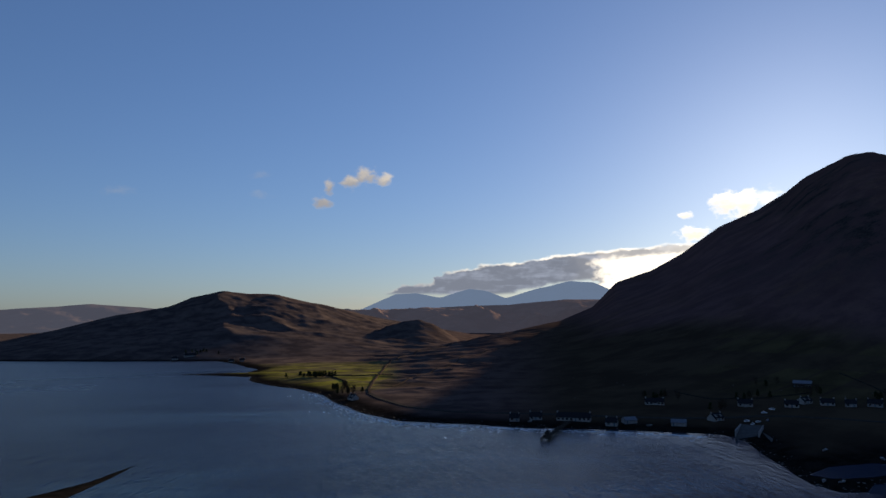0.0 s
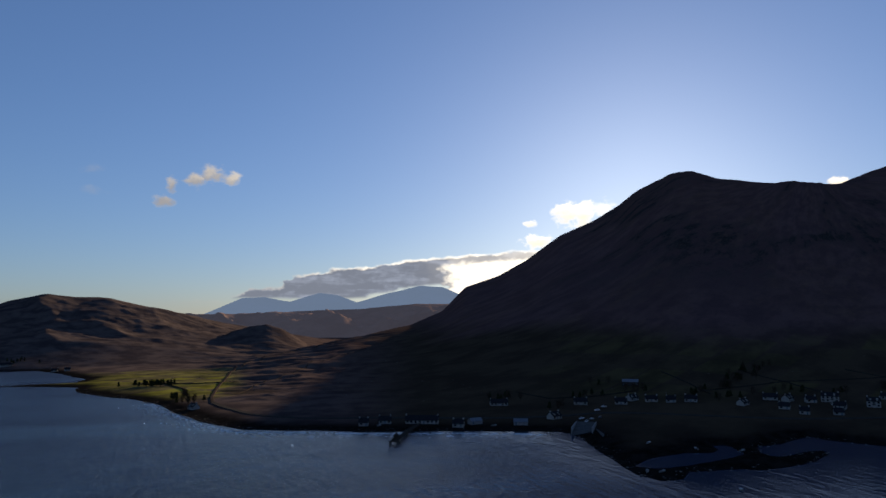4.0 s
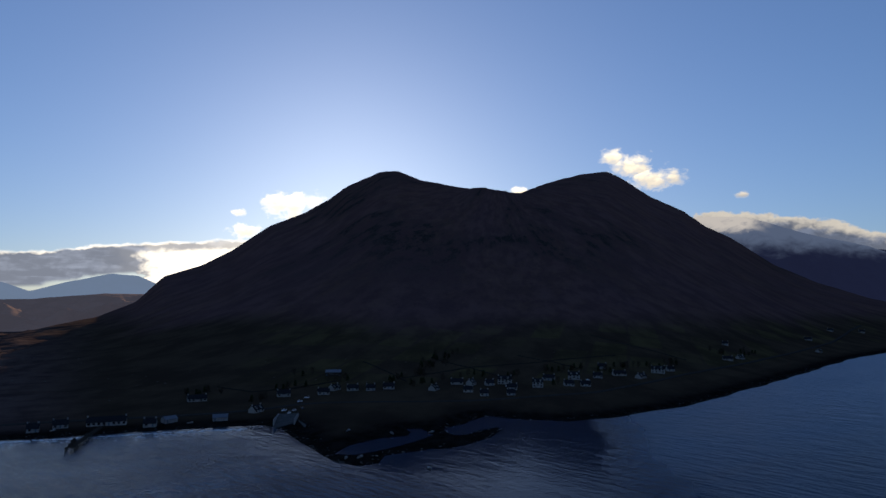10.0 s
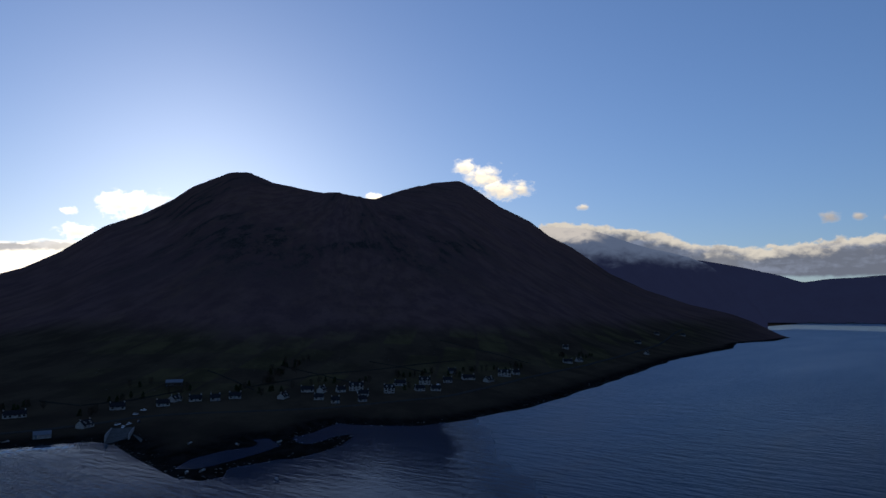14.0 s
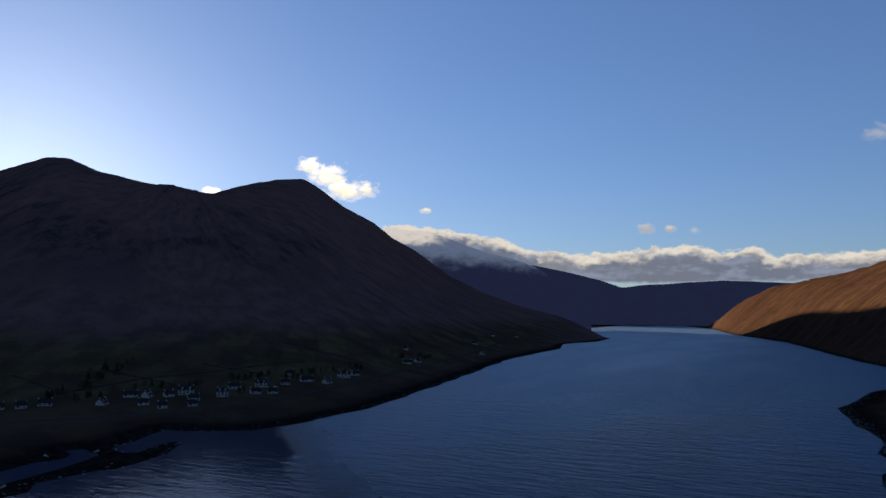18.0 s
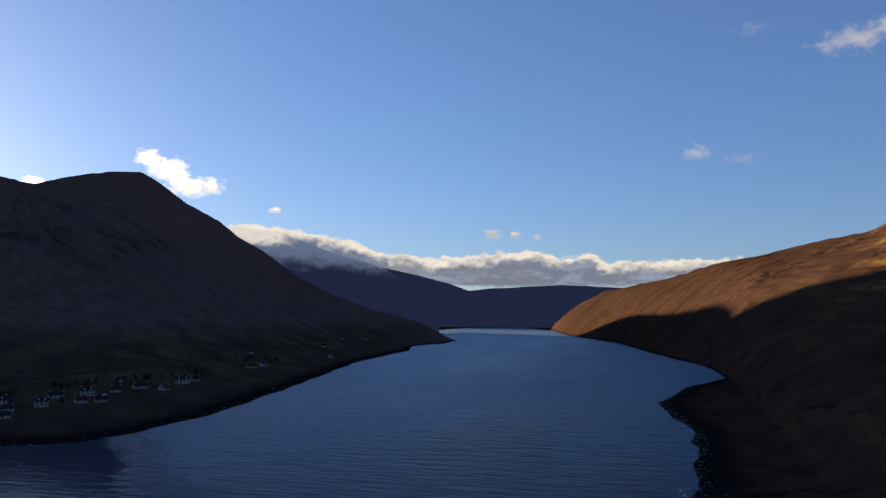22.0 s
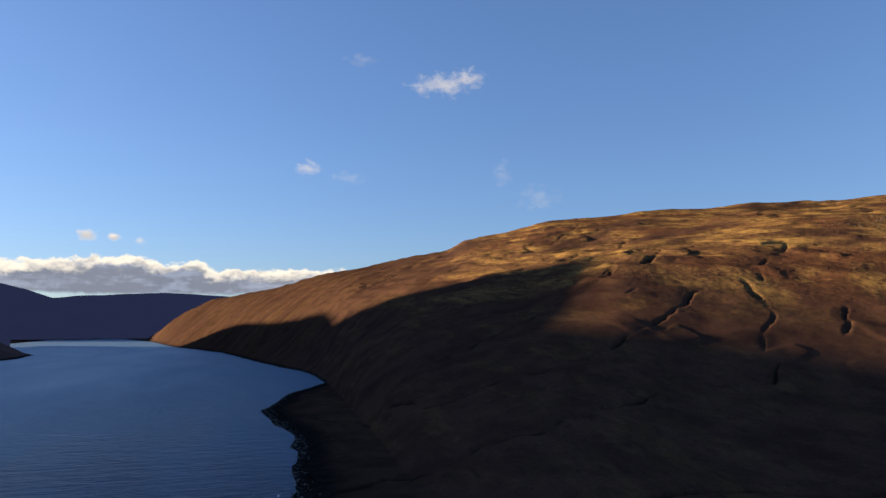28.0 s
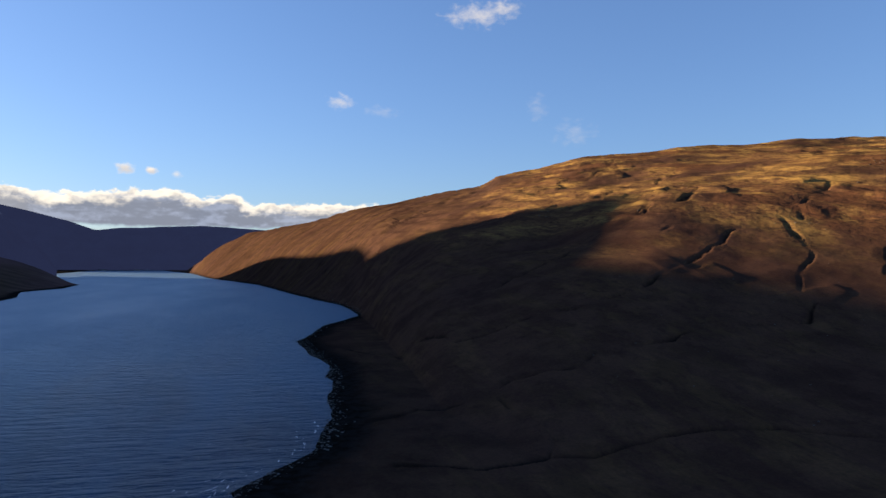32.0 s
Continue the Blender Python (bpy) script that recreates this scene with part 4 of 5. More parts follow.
def house(x, y, length, style, turn):
    """A dwelling or shed with walls, pitched roof, chimneys, windows and door."""
    names = {"barn": "barn", "shed": "shed", "dim": "cottage", "long": "hall"}
    labels = {"bung": "white harled bungalow with a dark slate roof", "two": "white two-storey house with a dark slate roof",
              "gable": "white house turned gable end to the loch", "big": "large white house with two chimneys and slate roof",
              "barn": "low barn with a pale metal roof by the shore", "shed": "wide shed under a pale blue-grey metal roof",
              "dim": "grey stone cottage with a dark slate roof", "long": "long low white hall with many windows beside the pier"}
    turn += rng.uniform(-9, 9)
    deep = {"two": 6.6, "big": 7.5, "long": 7.0, "shed": 10.0, "barn": 6.0}.get(style, 6.4)
    high = {"two": 4.7, "big": 4.9, "long": 2.5, "shed": 3.4, "barn": 2.3}.get(style, 2.45) + rng.uniform(-0.15, 0.2)
    if style == "gable":
        length, turn = max(length, 10.0), turn + rng.choice((58, -58))
    length = max(length, 6.5)
    rise = deep / 2 * {"shed": 0.42, "barn": 0.6}.get(style, 0.85)
    wall = {"dim": GREY_STONE, "barn": GREY_STONE, "shed": TIMBER}.get(style, HARL)
    cover = TIN if style in ("barn", "shed") else SLATE
    ob = tagged(base(names.get(style, "house"), x, y, turn, 0.1), labels[style], "building" if style in ("barn", "shed", "long") else "house", group="houses of the shore village")
    l, d = length / 2, deep / 2
    part("wall", prism(bmesh.new(), [(-d, -1.6), (d, -1.6), (d, high), (0, high + rise), (-d, high)], -l, l), wall, ob)
    o, t = 0.35, 0.2
    k = rise / d
    bm = bmesh.new()
    for s in (-1, 1):
        prism(bm, [(s * (d + o), high - o * k), (0.0, high + rise), (0.0, high + rise + t * 1.25), (s * (d + o), high - o * k + t)], -l - 0.2, l + 0.2)
    part("roof", bm, cover, ob)
    if style not in ("barn", "shed"):
        for s in (-1, 1):
            bm = boxed(s * (l - 0.45) - 0.45, -0.4, high + rise * 0.7, s * (l - 0.45) + 0.45, 0.4, high + rise + 1.0)
            block(bm, s * (l - 0.45) - 0.52, -0.47, high + rise + 1.0, s * (l - 0.45) + 0.52, 0.47, high + rise + 1.12)
            stack = part("chimney", bm, wall, ob)
            for c in (-0.2, 0.2):
                part("chimney_pot", tube(bmesh.new(), (s * (l - 0.45) + c, 0, high + rise + 1.1), (s * (l - 0.45) + c, 0, high + rise + 1.5), 0.13, 0.11, 8), TIMBER, stack, "clay chimney pot")
    count = max(2, int(length / 2.9))
    door_at = count // 2 if style not in ("barn", "shed") else 0
    for storey in range(2 if high > 4.5 else 1):
        for i in range(count):
            cx = -l + (i + 0.5) * length / count
            if storey == 0 and i == door_at:
                door = part("door", boxed(cx - 0.48, -d - 0.05, 0.05, cx + 0.48, -d + 0.05, 2.05), PAINTED, ob, "dark painted door")
                part("handle", boxed(cx + 0.32, -d - 0.10, 1.0, cx + 0.42, -d - 0.04, 1.08), TIN, door)
            elif style != "barn":
                window(ob, cx, -d, 0.7 + 2.3 * storey, 1.75, 1.5, HARL)
    if style in ("two", "big") or (style == "bung" and length > 10):
        px_ = -l + (door_at + 0.5) * length / count
        bm = prism(bmesh.new(), [(-d - 1.5, -1.2), (-d, -1.2), (-d, 2.5), (-d - 1.5, 2.1)], px_ - 0.95, px_ + 0.95)
        porch = part("porch", bm, wall, ob, "small white entrance porch")
        part("porch_roof", prism(bmesh.new(), [(-d - 1.75, 2.06), (-d, 2.52), (-d, 2.68), (-d - 1.75, 2.2)], px_ - 1.1, px_ + 1.1), cover, porch)
    if style in ("gable", "two"):
        for s in (-1, 1):
            cx = s * l * 0.5
            bm = prism(bmesh.new(), [(-d + 0.4, high + 0.1), (-0.9, high + rise * 0.78), (-d + 0.4, high + 1.45)], cx - 0.75, cx + 0.75)
            dormer = part("dormer", bm, wall, ob, "white dormer window")
            part("dormer_roof", boxed(cx - 0.95, -d + 0.2, high + 1.45, cx + 0.95, -0.9, high + 1.6), cover, dormer)
    return ob


PIER_SIDE = [(124, 508, 24, "long", -4), (146, 489, 8, "bung", -15), (160, 494, 9, "barn", 30), (190, 480, 10, "barn", 5), (210, 581, 15, "bung", 4), (222, 493, 9, "gable", 0),
             (273, 552, 11, "bung", 3), (360, 619, 15, "shed", -8), (305, 541, 10, "bung", 5), (322, 552, 9, "gable", -10), (334, 541, 10, "bung", 0), (346, 530, 8, "dim", 8),
             (362, 525, 10, "dim", -5), (82, 514, 7, "dim", 0), (98, 516, 9, "dim", 4)]
VILLAGE = [(392, 498, 9, "gable", 10), (429, 510, 11.5, "bung", 0), (437, 499, 9, "gable", 0), (450, 488, 8, "bung", 14), (410, 472, 8, "bung", 0), (466, 484, 13, "two", 5),
           (449, 457, 9, "bung", -4), (408, 449, 7, "bung", 5), (428, 437, 7, "dim", 0), (478, 453, 9.5, "two", 8), (515, 473, 11, "dim", -6), (540, 463, 11, "two", 4)]
EAST_END = [(507, 441, 9, "bung", 12), (520, 432, 9, "bung", 12), (568, 456, 9, "bung", 5), (600, 454, 13.5, "bung", 16), (609, 434, 12, "gable", 6), (655, 445, 14, "two", 0),
            (679, 446, 8, "bung", 20), (618, 490, 9, "dim", 0), (842, 470, 12, "bung", 8), (877, 472, 11, "gable", 0), (957, 537, 8, "bung", 0), (1145, 488, 12, "gable", 5),
            (1274, 560, 12, "dim", 0), (1492, 612, 10, "bung", 0), (1604, 596, 11, "bung", 0)]
FAR_SHORE = [(-392, 1256, 10, "bung", 0), (-372, 1276, 20, "long", 5), (-282, 1200, 9, "bung", 0), (-264, 1197, 8, "bung", 10), (-44, 655, 9, "gable", 0), (4285, 870, 42, "long", 0), (4318, 690, 34, "long", 8), (4322, 640, 20, "shed", 0)]
for row in PIER_SIDE + VILLAGE + EAST_END + FAR_SHORE:
    house(*row)

# ------------------------------------------------------------------ roads


def ribbon(name, line, wide, mat, lift, label):
    """A road or track laid along a plan line, with cambered edges."""
    pts = []
    for (x0, y0), (x1, y1) in zip(line, line[1:]):
        steps = max(2, int(math.hypot(x1 - x0, y1 - y0) / 5))
        pts += [Vector((x0 + (x1 - x0) * k / steps, y0 + (y1 - y0) * k / steps)) for k in range(steps)]
    pts.append(Vector(line[-1]))
    for _ in range(10):
        pts = [pts[0]] + [(a + b * 2 + c) / 4 for a, b, c in zip(pts, pts[1:], pts[2:])] + [pts[-1]]
    sides = [(b - a).normalized() for a, b in zip(pts, pts[1:])]
    sides.append(sides[-1])
    xs, ys = np.array([p.x for p in pts]), np.array([p.y for p in pts])
    h = land(xs, ys)[0]
    h = np.maximum(np.convolve(np.pad(h, 2, "edge"), np.ones(5) / 5, "valid"), h) + lift
    bm = bmesh.new()
    prev = None
    for p, s, z in zip(pts, sides, h):
        across = Vector((s.y, -s.x))
        row = [bm.verts.new((*(p + across * o), z + dz)) for o, dz in ((-wide / 2 - 0.4, -1.2), (-wide / 2, 0), (0, 0.06), (wide / 2, 0), (wide / 2 + 0.4, -1.2))]
        if prev:
            for k in range(4):
                bm.faces.new((prev[k], prev[k + 1], row[k + 1], row[k]))
        prev = row
    return tagged(new(name, mesh_of(name, bm, mat)), label, "road", kind="structure")


ribbon("road", [(-30, 690), (-22, 657), (5, 592), (39, 556), (81, 545), (121, 532), (157, 518), (193, 506), (238, 500), (263, 508), (290, 500), (328, 468), (386, 430),
                (442, 414), (496, 402), (577, 411), (693, 428), (850, 450), (1021, 484), (1338, 545), (1500, 588), (1598, 615), (1720, 640)], 5.0, TARMAC, 0.5,
       "narrow worn tarmac road along the shore")
ribbon("track", [(-30, 690), (-33, 727), (-32, 810), (-26, 922), (-18, 1104), (5, 1221), (31, 1301), (89, 1397), (155, 1484), (250, 1600)], 2.6, GRAVEL, 0.6,
       "pale gravel road climbing over the moor")
ribbon("path", [(-10, 760), (20, 860), (60, 960), (90, 1080), (140, 1180), (210, 1290)], 1.2, GRAVEL, 0.5, "pale hill track on the moor")

# ------------------------------------------------------------------ pier, slip and jetty


def pier():
    """The timber pier that runs out from the hall, with a shelter and a hoist at its head."""
    ax, ay, bx, by = 124, 512, 90, 442
    ob = new("pier")
    ob.empty_display_size = 1
    long_ = math.hypot(bx - ax, by - ay)
    ob.matrix_basis = pose(ax, ay, 0, 0, 0, math.degrees(math.atan2(by - ay, bx - ax)))
    tagged(ob, "long dark timber pier on piles reaching into the loch", "pier")
    part("deck", boxed(-6, -1.8, 1.9, long_, 1.8, 2.2), TIMBER, ob)
    part("pier_head", boxed(long_ - 3, -2.6, 1.92, long_ + 4, 2.6, 2.3), TIMBER, ob, "wider timber pier head")
    for k in range(13):
        for s in (-1.6, 1.6):
            part("pile", tube(bmesh.new(), (4 + k * 5.6, s, -6), (4 + k * 5.6, s, 1.95), 0.28, 0.25, 8), TIMBER, ob)
    for k in range(3):
        for s in (-2.4, 2.4):
            part("pile", tube(bmesh.new(), (long_ - 2 + k * 2.8, s, -6), (long_ - 2 + k * 2.8, s, 2.0), 0.3, 0.28, 8), TIMBER, ob)
    for s in (-1.75, 1.75):
        bm = bmesh.new()
        for k in range(24):
            block(bm, 1 + k * 3, s - 0.05, 2.2, 1.1 + k * 3, s + 0.05, 3.25)
        for z in (2.7, 3.2):
            block(bm, 0, s - 0.04, z, long_ - 3, s + 0.04, z + 0.08)
        part("railing", bm, TIMBER, ob)
    bm = prism(bmesh.new(), [(-2.3, 2.3), (0.3, 2.3), (0.3, 4.3), (-1.0, 5.2), (-2.3, 4.3)], long_ - 9.0, long_ - 6.0)
    cabin = part("shelter", bm, TIMBER, ob, "dark timber shelter")
    part("shelter_roof", prism(bmesh.new(), [(-2.6, 4.2), (-1.0, 5.3), (0.6, 4.2), (0.6, 4.35), (-1.0, 5.48), (-2.6, 4.35)], long_ - 9.3, long_ - 5.7), SLATE, cabin)
    bm = tube(bmesh.new(), (long_ + 2, 1.6, 2.3), (long_ + 2, 1.6, 5.4), 0.2, 0.15, 8)
    tube(bm, (long_ + 2, 1.6, 5.2), (long_ + 4.5, 2.6, 6.2), 0.12, 0.07, 6)
    part("hoist", bm, TIMBER, ob, "small steel hoist")
    part("crate", boxed(long_ - 1.0, -1.6, 2.3, long_ + 1.2, 0.2, 3.7, edge=0.05), TIMBER, ob)


pier()


def slip():
    ob = new("slipway")
    ob.matrix_basis = pose(223, 447, 0, 0, 0, 57)
    tagged(ob, "broad pale concrete slipway running down to the shore", "slipway")
    bm = bmesh.new()
    prism(bm, [(-6.5, -3.0), (6.5, -3.0), (6.5, 0.0), (-6.5, 0.0)], -16, 16)
    for v in bm.verts:
        if v.co.z > -1:
            v.co.z = 0.2 + (v.co.x + 16) * 0.13
    part("ramp", bm, CONCRETE, ob)
    for s in (-6.8, 6.8):
        bm = bmesh.new()
        block(bm, -12, s - 0.3, -2, 16, s + 0.3, 4.6)
        part("side_wall", bm, GREY_STONE, ob)


slip()
jetty = tagged(new("jetty"), "narrow pale stone jetty lying across the mud", "jetty")
jetty.matrix_basis = pose(233, 446, 0, 0, 0, 252)
bm = bmesh.new()
prism(bm, [(-2.6, -2.0), (2.6, -2.0), (1.9, 2.0), (-1.9, 2.0)], 0, 42)
for v in bm.verts:
    if v.co.z > 0:
        v.co.z -= 0.025 * v.co.x
part("causeway", bm, CONCRETE, jetty)
for k in range(4):
    part("bollard", tube(bmesh.new(), (8 + 10 * k, 1.4, 1.0), (8 + 10 * k, 1.4, 2.5 - 0.2 * k), 0.2, 0.24, 8), RUBBER, jetty)

# ------------------------------------------------------------------ cars and boats


def car(paint, label):
    ob = new("car")
    tagged(ob, label, "car", group="parked cars by the slipway")
    bm = boxed(-2.1, -0.86, 0.3, 2.1, 0.86, 0.95, edge=0.12)
    part("body", bm, paint, ob)
    bm = prism(bmesh.new(), [(-0.76, 0.95), (0.76, 0.95), (0.62, 1.45), (-0.62, 1.45)], -1.5, 0.9)
    for v in bm.verts:
        if v.co.z > 1.2:
            v.co.x = v.co.x * 0.75 - 0.1
    part("cabin", bm, GLASS, ob, "dark glazed cabin")
    part("roof", boxed(-1.15, -0.6, 1.44, 0.5, 0.6, 1.5), paint, ob)
    for x in (-1.35, 1.35):
        for y in (-0.86, 0.86):
            wheel = part("wheel", tube(bmesh.new(), (x, y - 0.1, 0.33), (x, y + 0.1, 0.33), 0.33, 0.33, 14), RUBBER, ob)
            part("hub", tube(bmesh.new(), (x, y - 0.12, 0.33), (x, y + 0.12, 0.33), 0.18, 0.18, 10), TIN, wheel)
    for s in (-0.55, 0.55):
        part("headlight", boxed(2.06, s - 0.18, 0.62, 2.13, s + 0.18, 0.78), GLASS, ob)
    return ob


cars = [car(CAR_PAINTS[0], "white parked car on the gravel by the slipway"), car(CAR_PAINTS[1], "silver parked car on the gravel by the slipway"),
        car(CAR_PAINTS[2], "dark blue parked car on the gravel by the slipway")]
SPOTS = [(240, 484, 20, 0), (246, 480, 30, 1), (255, 484, 70, 2), (271, 519, 10, 0), (284, 532, 140, 0), (238, 472, 50, 0), (318, 556, 15, 1), (455, 470, 60, 0), (548, 452, 0, 0)]
for k, (x, y, turn, kind_) in enumerate(SPOTS):
    m = pose(x, y, level(x, y) + 0.02, 0, 0, turn)
    if k < 3:
        cars[kind_].matrix_basis = m
    else:
        copy_thing(cars[kind_], m)


def boat():
    ob = new("rowing_boat")
    tagged(ob, "small white open boat lying on the tidal flats", "boat", group="small boats of the bay")
    bm = bmesh.new()
    rows = []
    for k in range(9):
        u = k / 8
        w = 0.85 * math.sin(math.pi * min(1.0, 0.28 + 0.72 * (1 - u))) ** 0.6 * (1 if u < 0.98 else 0.1)
        rows.append([bm.verts.new((-2.4 + 4.8 * u, s * w, z)) for s, z in ((-1, 0.75 + 0.2 * u * u), (-0.7, 0.25), (0, 0.0), (0.7, 0.25), (1, 0.75 + 0.2 * u * u))])
    for a, b in zip(rows, rows[1:]):
        for i in range(4):
            bm.faces.new((a[i], a[i + 1], b[i + 1], b[i]))
    bm.faces.new(rows[0])
    bmesh.ops.solidify(bm, geom=bm.faces[:], thickness=0.06)
    part("hull", bm, BOAT_PAINT, ob)
    for x in (-1.2, 0.3):
        part("thwart", boxed(x - 0.14, -0.72, 0.48, x + 0.14, 0.72, 0.53), TIMBER, ob)
    part("cuddy", boxed(0.9, -0.5, 0.55, 1.7, 0.5, 1.15, edge=0.08), BOAT_PAINT, ob)
    return ob


first = boat()
for k, (x, y, turn) in enumerate([(234, 384, 30), (254, 365, 80), (277, 355, 10), (195, 322, 50), (201, 318, 20), (216, 278, 70), (92, 508, 40), (170, 482, 10)]):
    m = pose(x, y, max(level(x, y), -0.15), 0, 0, turn)
    if k == 0:
        first.matrix_basis = m
    else:
        copy_thing(first, m)

# ------------------------------------------------------------------ trees


def tree(kind_, seed):
    """A small windblown tree: tapered trunk, limbs and a crown of many small sprays."""
    r = random.Random(seed)
    ob = new("tree")
    tagged(ob, "dark windblown evergreen tree" if kind_ == "fir" else "bare dark winter tree with fine twigs", "tree", group="trees among the crofts")
    tall = r.uniform(6.5, 9.0)
    bm = tube(bmesh.new(), (0, 0, -0.6), (0.2, 0.1, tall * 0.55), 0.24, 0.15, 7)
    tube(bm, (0.2, 0.1, tall * 0.55), (0.1, 0.3, tall * 0.95), 0.15, 0.04, 6)
    tips = []
    for k in range(16):
        a, z = k * 2.4 + r.uniform(-0.4, 0.4), tall * (0.22 + 0.7 * k / 16)
        reach = tall * (0.30 * (1 - k / 18) if kind_ == "fir" else 0.28) * r.uniform(0.6, 1.15)
        p = (0.15, 0.1, z)
        q = (reach * math.cos(a), reach * math.sin(a), z + (reach * 0.1 if kind_ == "fir" else reach * 0.7))
        tube(bm, p, q, 0.07, 0.02, 4)
        tips.append((Vector(p), Vector(q)))
    part("trunk", bm, BARK, ob)
    bm = bmesh.new()
    for p, q in tips:
        for _ in range(26):
            c = p.lerp(q, r.uniform(0.25, 1.1)) + Vector((r.gauss(0, 0.35), r.gauss(0, 0.35), r.gauss(0, 0.3)))
            size = r.uniform(0.22, 0.5) if kind_ == "fir" else r.uniform(0.15, 0.4)
            m = Euler((r.uniform(0, 6), r.uniform(0, 6), r.uniform(0, 6))).to_matrix()
            bm.faces.new([bm.verts.new(c + m @ Vector(o) * size) for o in ((-1, -0.3, 0), (0.2, -0.5, 0.1), (1, 0.1, 0), (0, 0.5, -0.1))])
    part("crown", bm, LEAF if kind_ == "fir" else TWIG, ob)
    return ob


protos = [tree("fir", 1), tree("bare", 2), tree("fir", 3), tree("bare", 4)]
GROVES = [(424, 564, 14, 7), (467, 601, 22, 12), (506, 632, 22, 12), (389, 525, 12, 4), (494, 446, 10, 4), (581, 494, 16, 6), (711, 465, 14, 6), (667, 470, 12, 5), (641, 479, 14, 5),
          (872, 500, 16, 7), (926, 490, 18, 6), (340, 632, 10, 3), (286, 579, 16, 6), (225, 606, 20, 8), (343, 575, 14, 5), (384, 548, 12, 4)]
GROVES += [(466, 530, 16, 5), (499, 503, 12, 4), (595, 474, 10, 4), (542, 503, 14, 5), (413, 520, 10, 3), (240, 532, 12, 4), (-108, 876, 22, 34), (-66, 735, 12, 9), (-52, 694, 12, 8), (-370, 1300, 30, 10)]
used = set()
for gx, gy, spread, count in GROVES:
    for _ in range(count):
        x, y = gx + rng.gauss(0, spread * 0.6), gy + rng.gauss(0, spread * 0.35)
        if any(math.hypot(x - h[0], y - h[1]) < 9 for h in PIER_SIDE + VILLAGE + EAST_END + FAR_SHORE):
            continue
        p = rng.choice((0, 2)) if gx < -80 else rng.randrange(4)
        m = pose(x, y, level(x, y), rng.uniform(-4, 4), rng.uniform(-4, 4), rng.uniform(0, 360))
        if p in used:
            copy_thing(protos[p], m)
        else:
            used.add(p)
            protos[p].matrix_basis = m

# ------------------------------------------------------------------ rocks, and shore glints drawn as surf


def rocks(name, places, mat, label):
    """Many loose stones joined into one mesh of stuff."""
    r = random.Random(5)
    verts, faces = [], []
    corner = [Vector((math.cos(a) * math.cos(b), math.sin(a) * math.cos(b), math.sin(b))) for b in (-0.5, 0.55) for a in np.arange(5) * math.tau / 5 + b]
    for x, y, z, size in places:
        i = len(verts)
        sx, sy, sz = size * r.uniform(0.7, 1.5), size * r.uniform(0.7, 1.3), size * r.uniform(0.45, 0.8)
        spin = r.uniform(0, 6)
        for c in corner:
            w = r.uniform(0.75, 1.15)
            u, v = c.x * sx * w, c.y * sy * w
            verts.append((x + u * math.cos(spin) - v * math.sin(spin), y + u * math.sin(spin) + v * math.cos(spin), z + c.z * sz * w))
        for k in range(5):
            j = (k + 1) % 5
            faces.append((i + k, i + j, i + 5 + j, i + 5 + k))
        faces.append(tuple(i + 5 + k for k in range(5)))
    me = bpy.data.meshes.new(name)
    me.from_pydata(verts, [], faces)
    me.materials.append(mat)
    return tagged(new(name, me), label, "rocks", kind="stuff")


def along_shore(line, spacing, spread, lo, hi):
    r = random.Random(9)
    xs, ys, sizes = [], [], []
    for (x0, y0), (x1, y1) in zip(line, line[1:]):
        for k in range(int(math.hypot(x1 - x0, y1 - y0) / spacing)):
            t = r.random()
            xs.append(x0 + (x1 - x0) * t + r.gauss(0, spread))
            ys.append(y0 + (y1 - y0) * t + r.gauss(0, spread))
            sizes.append(lo + (hi - lo) * r.random() ** 3)
    z = land(np.array(xs), np.array(ys))[0]
    return [(x, y, max(float(h), -0.3), s) for x, y, h, s in zip(xs, ys, z, sizes) if h > -0.35]


def scattered(spots, seed):
    """Loose stones about given plan points: x, y, spread, count, largest."""
    r = random.Random(seed)
    xs, ys, sizes = [], [], []
    for x, y, spread, count, size in spots:
        for _ in range(count):
            xs.append(r.gauss(x, spread))
            ys.append(r.gauss(y, spread * 0.6))
            sizes.append(size * (0.25 + 0.75 * r.random() ** 2))
    z = land(np.array(xs), np.array(ys))[0]
    return [(x, y, float(h), s) for x, y, h, s in zip(xs, ys, z, sizes) if h > 0.5]


rocks("crag_rocks", scattered([(645, -705, 22, 46, 2.0), (655, -750, 20, 30, 2.0), (638, -765, 16, 26, 1.8), (876, -361, 14, 10, 1.8), (600, -440, 60, 40, 1.2), (420, -330, 90, 40, 0.8),
                               (760, -560, 90, 60, 1.4), (330, -230, 60, 24, 0.7), (1400, -230, 160, 40, 2.2)], 21),
      plain("grey_lichen_rock", (0.085, 0.072, 0.06), 0.95, 0.3, 1.2), "grey lichened boulders on the grassy slope")
rocks("moor_stones", scattered([(40, 820, 60, 40, 1.2), (120, 1000, 90, 50, 1.5), (-20, 1250, 80, 30, 1.6), (460, 640, 80, 40, 0.9), (700, 560, 90, 40, 0.9), (250, 700, 90, 40, 1.0)], 22),
      PALE_ROCK, "pale boulders lying on the moor")


MOSSY = plain("mossy_dark_rubble", (0.038, 0.034, 0.028), 0.95, 0.3, 1.0)


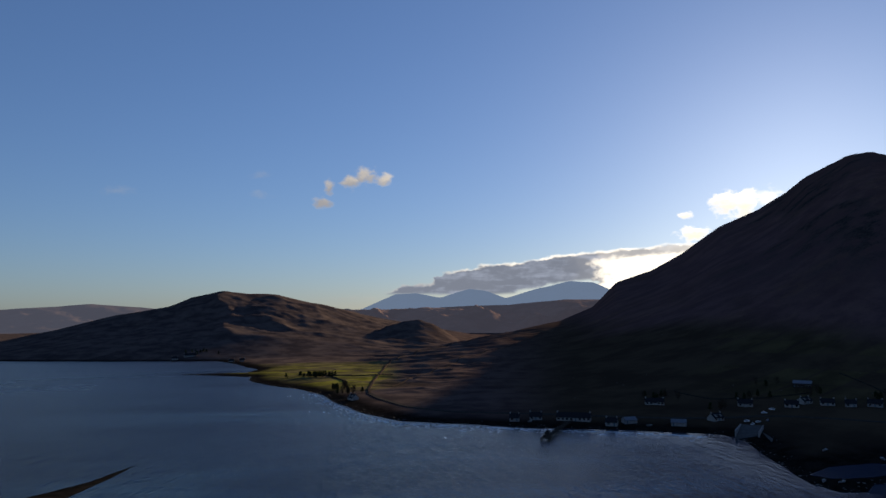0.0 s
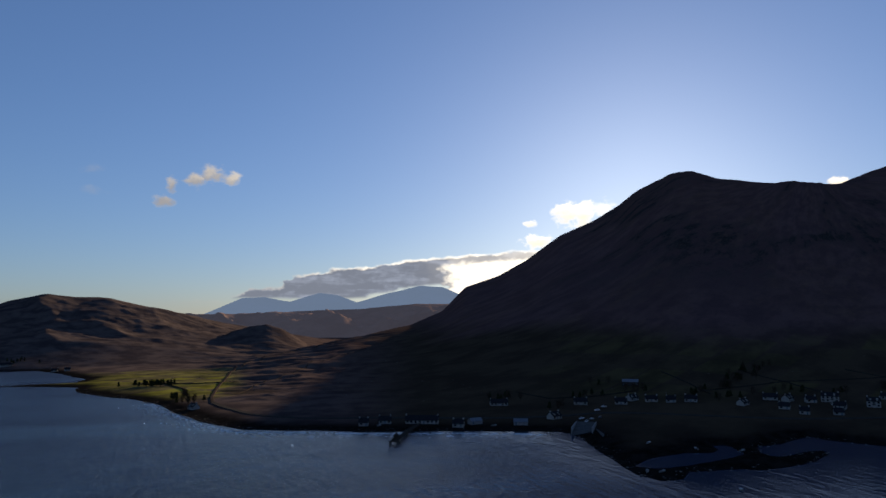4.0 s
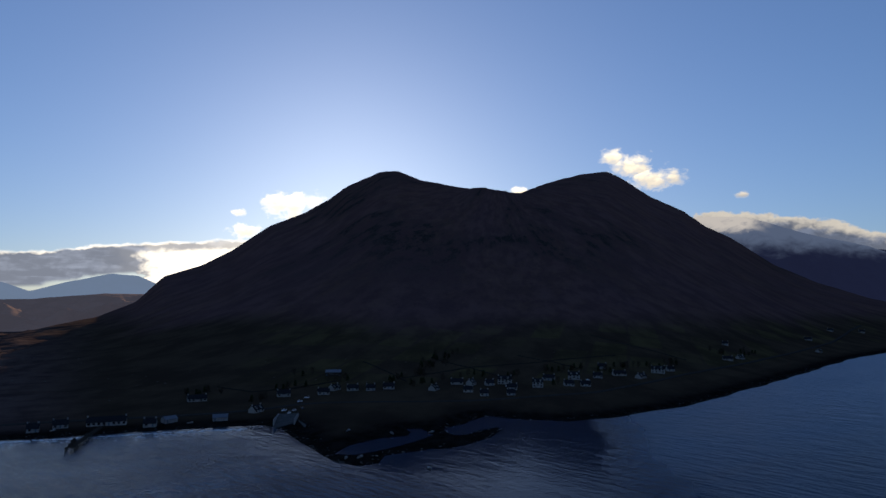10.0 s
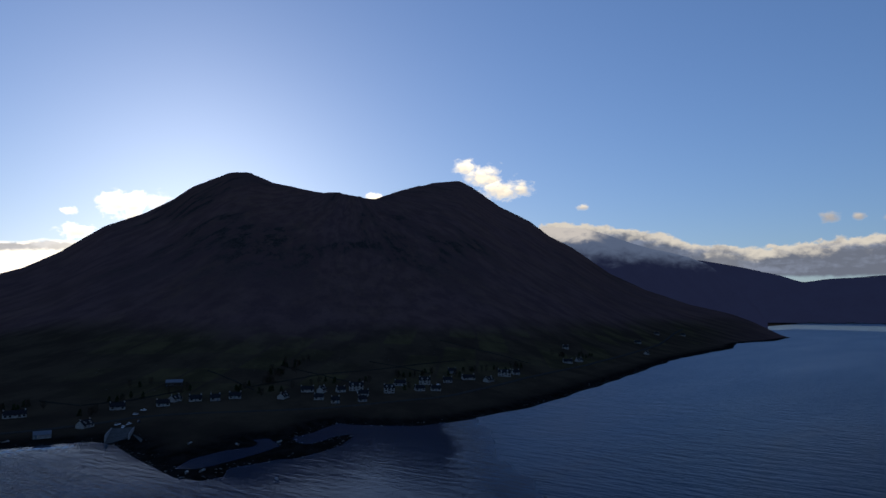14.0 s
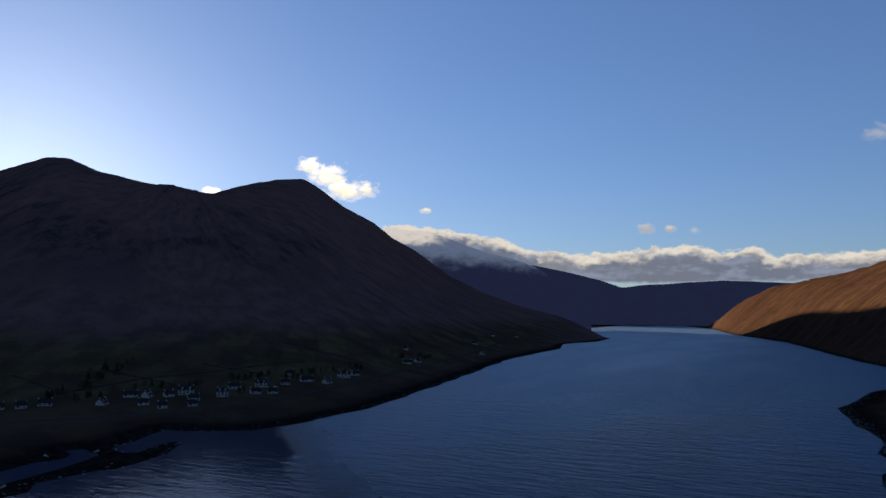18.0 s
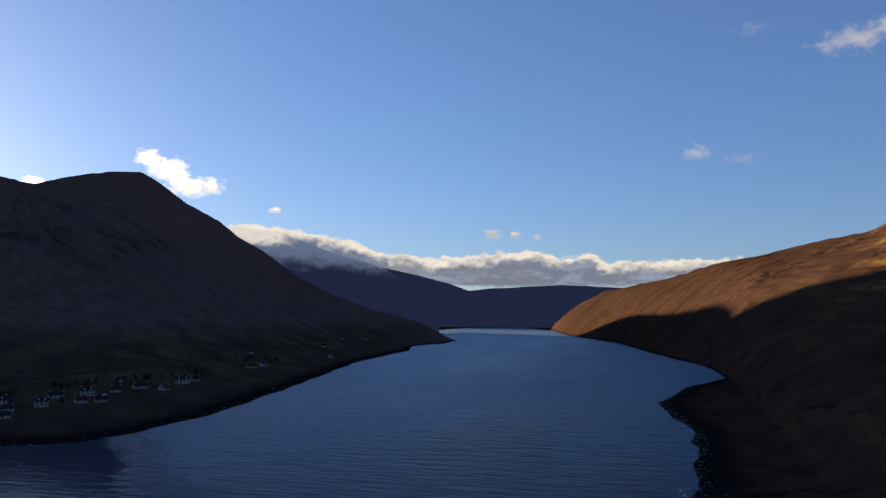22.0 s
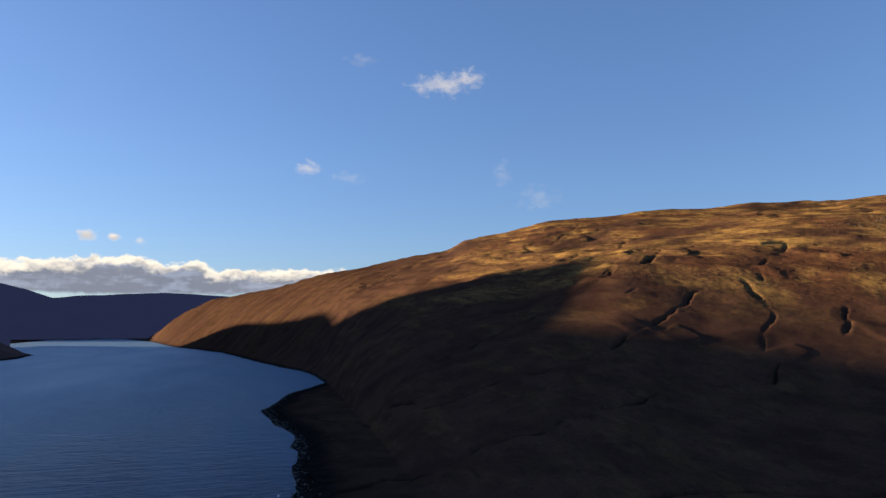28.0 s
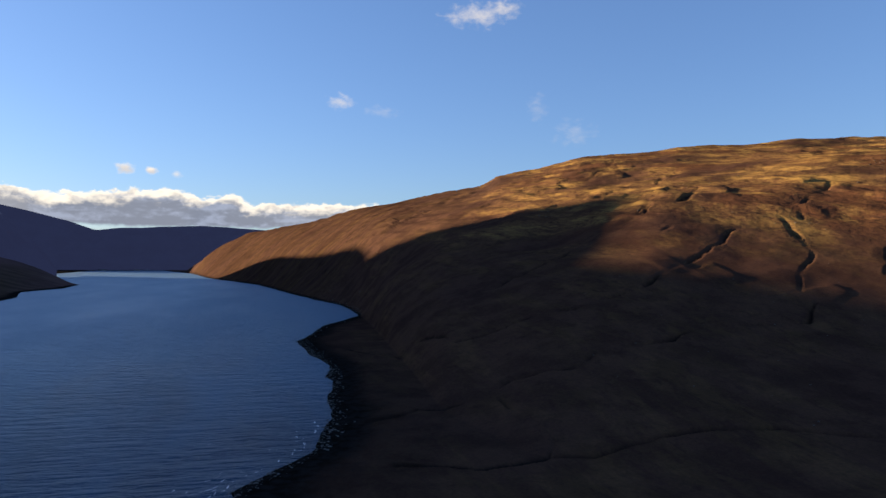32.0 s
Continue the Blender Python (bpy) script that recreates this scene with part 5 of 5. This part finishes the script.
def drystone_wall(line, seed):
    """A low field wall of rough stone with an uneven top."""
    r = random.Random(seed)
    ob = tagged(new("drystone_wall"), "low drystone wall between croft fields", "wall", group="field walls of the crofts")
    bm = bmesh.new()
    for (x0, y0), (x1, y1) in zip(line, line[1:]):
        n_ = max(1, int(math.hypot(x1 - x0, y1 - y0) / 4))
        xs, ys = np.linspace(x0, x1, n_ + 1), np.linspace(y0, y1, n_ + 1)
        zs = land(xs, ys)[0]
        ux, uy = (x1 - x0) / math.hypot(x1 - x0, y1 - y0), (y1 - y0) / math.hypot(x1 - x0, y1 - y0)
        prev = None
        for x, y, z in zip(xs, ys, zs):
            top = 1.0 + r.uniform(-0.2, 0.25)
            row = [bm.verts.new((x + uy * o, y - ux * o, z + h)) for o, h in ((-0.45, -1.0), (-0.3, top), (0.3, top + r.uniform(-0.1, 0.1)), (0.45, -1.0))]
            if prev:
                for k in range(3):
                    bm.faces.new((prev[k], prev[k + 1], row[k + 1], row[k]))
            else:
                bm.faces.new(row)
            prev = row
        bm.faces.new(prev[::-1])
    part("stonework", bm, MOSSY, ob)


for k, line in enumerate([[(421, 660), (411, 600), (396, 545)], [(500, 640), (500, 569), (492, 515)], [(599, 600), (599, 545), (590, 500)], [(396, 560), (500, 575), (599, 550), (700, 535)],
                          [(781, 640), (776, 529), (765, 480)], [(250, 640), (262, 590), (300, 580), (350, 590)], [(-130, 905), (-60, 880), (-10, 870)], [(-90, 990), (-95, 905), (-60, 800)]]):
    drystone_wall(line, 60 + k)

rocks("shore_rocks", along_shore(SOUTH_SHORE[4:20], 0.35, 4.0, 0.2, 1.0), ROCK, "dark weed-covered boulders along the south shore")
rocks("village_rocks", along_shore(NORTH_SHORE[8:52], 0.9, 4.0, 0.2, 0.9), ROCK, "dark weed-covered stones along the village shore")


def surf(line, count, seed):
    """Small white flakes of foam that also stand in for glints on the ripples."""
    r = random.Random(seed)
    verts, faces = [], []
    lengths = [math.dist(a, b) for a, b in zip(line, line[1:])]
    for _ in range(count):
        k = r.choices(range(len(lengths)), lengths)[0]
        (x0, y0), (x1, y1) = line[k], line[k + 1]
        t, off = r.random(), r.expovariate(1 / 5.0)
        ux, uy = (x1 - x0) / lengths[k], (y1 - y0) / lengths[k]
        x, y = x0 + (x1 - x0) * t + uy * off, y0 + (y1 - y0) * t - ux * off
        long_, wide_ = r.uniform(0.6, 2.4), r.uniform(0.12, 0.4)
        bend = r.gauss(0, 0.3)
        cx, cy = math.cos(bend) * ux - math.sin(bend) * uy, math.sin(bend) * ux + math.cos(bend) * uy
        i = len(verts)
        for a, b, z in ((-1, 0, 0.02), (-0.4, -0.8, 0.05), (0.5, -0.6, 0.05), (1, 0.1, 0.02), (0.3, 0.9, 0.14), (-0.5, 0.7, 0.14)):
            w = r.uniform(0.7, 1.2)
            verts.append((x + cx * a * long_ * w - cy * b * wide_ * w, y + cy * a * long_ * w + cx * b * wide_ * w, z))
        faces.append(tuple(range(i, i + 6)))
    return verts, faces


GLINT_LINES = [([(-86, 722), (-65, 655), (-35, 576), (-6, 524), (75, 492), (148, 467), (196, 446)], 900), ([(352, -30), (299, -18), (277, -3), (245, 16)], 50),
              ([(1135, 428), (853, 375), (615, 330)], 160)]
verts, faces = [], []
for k, (line, count) in enumerate(GLINT_LINES):
    v, f = surf(line, count, 40 + k)
    faces += [tuple(i + len(verts) for i in face) for face in f]
    verts += v
me = bpy.data.meshes.new("surf")
me.from_pydata(verts, [], faces)
me.materials.append(FOAM_GLINT)
tagged(new("surf", me), "white flakes for surf and light glints along the shore", "surf", kind="stuff")
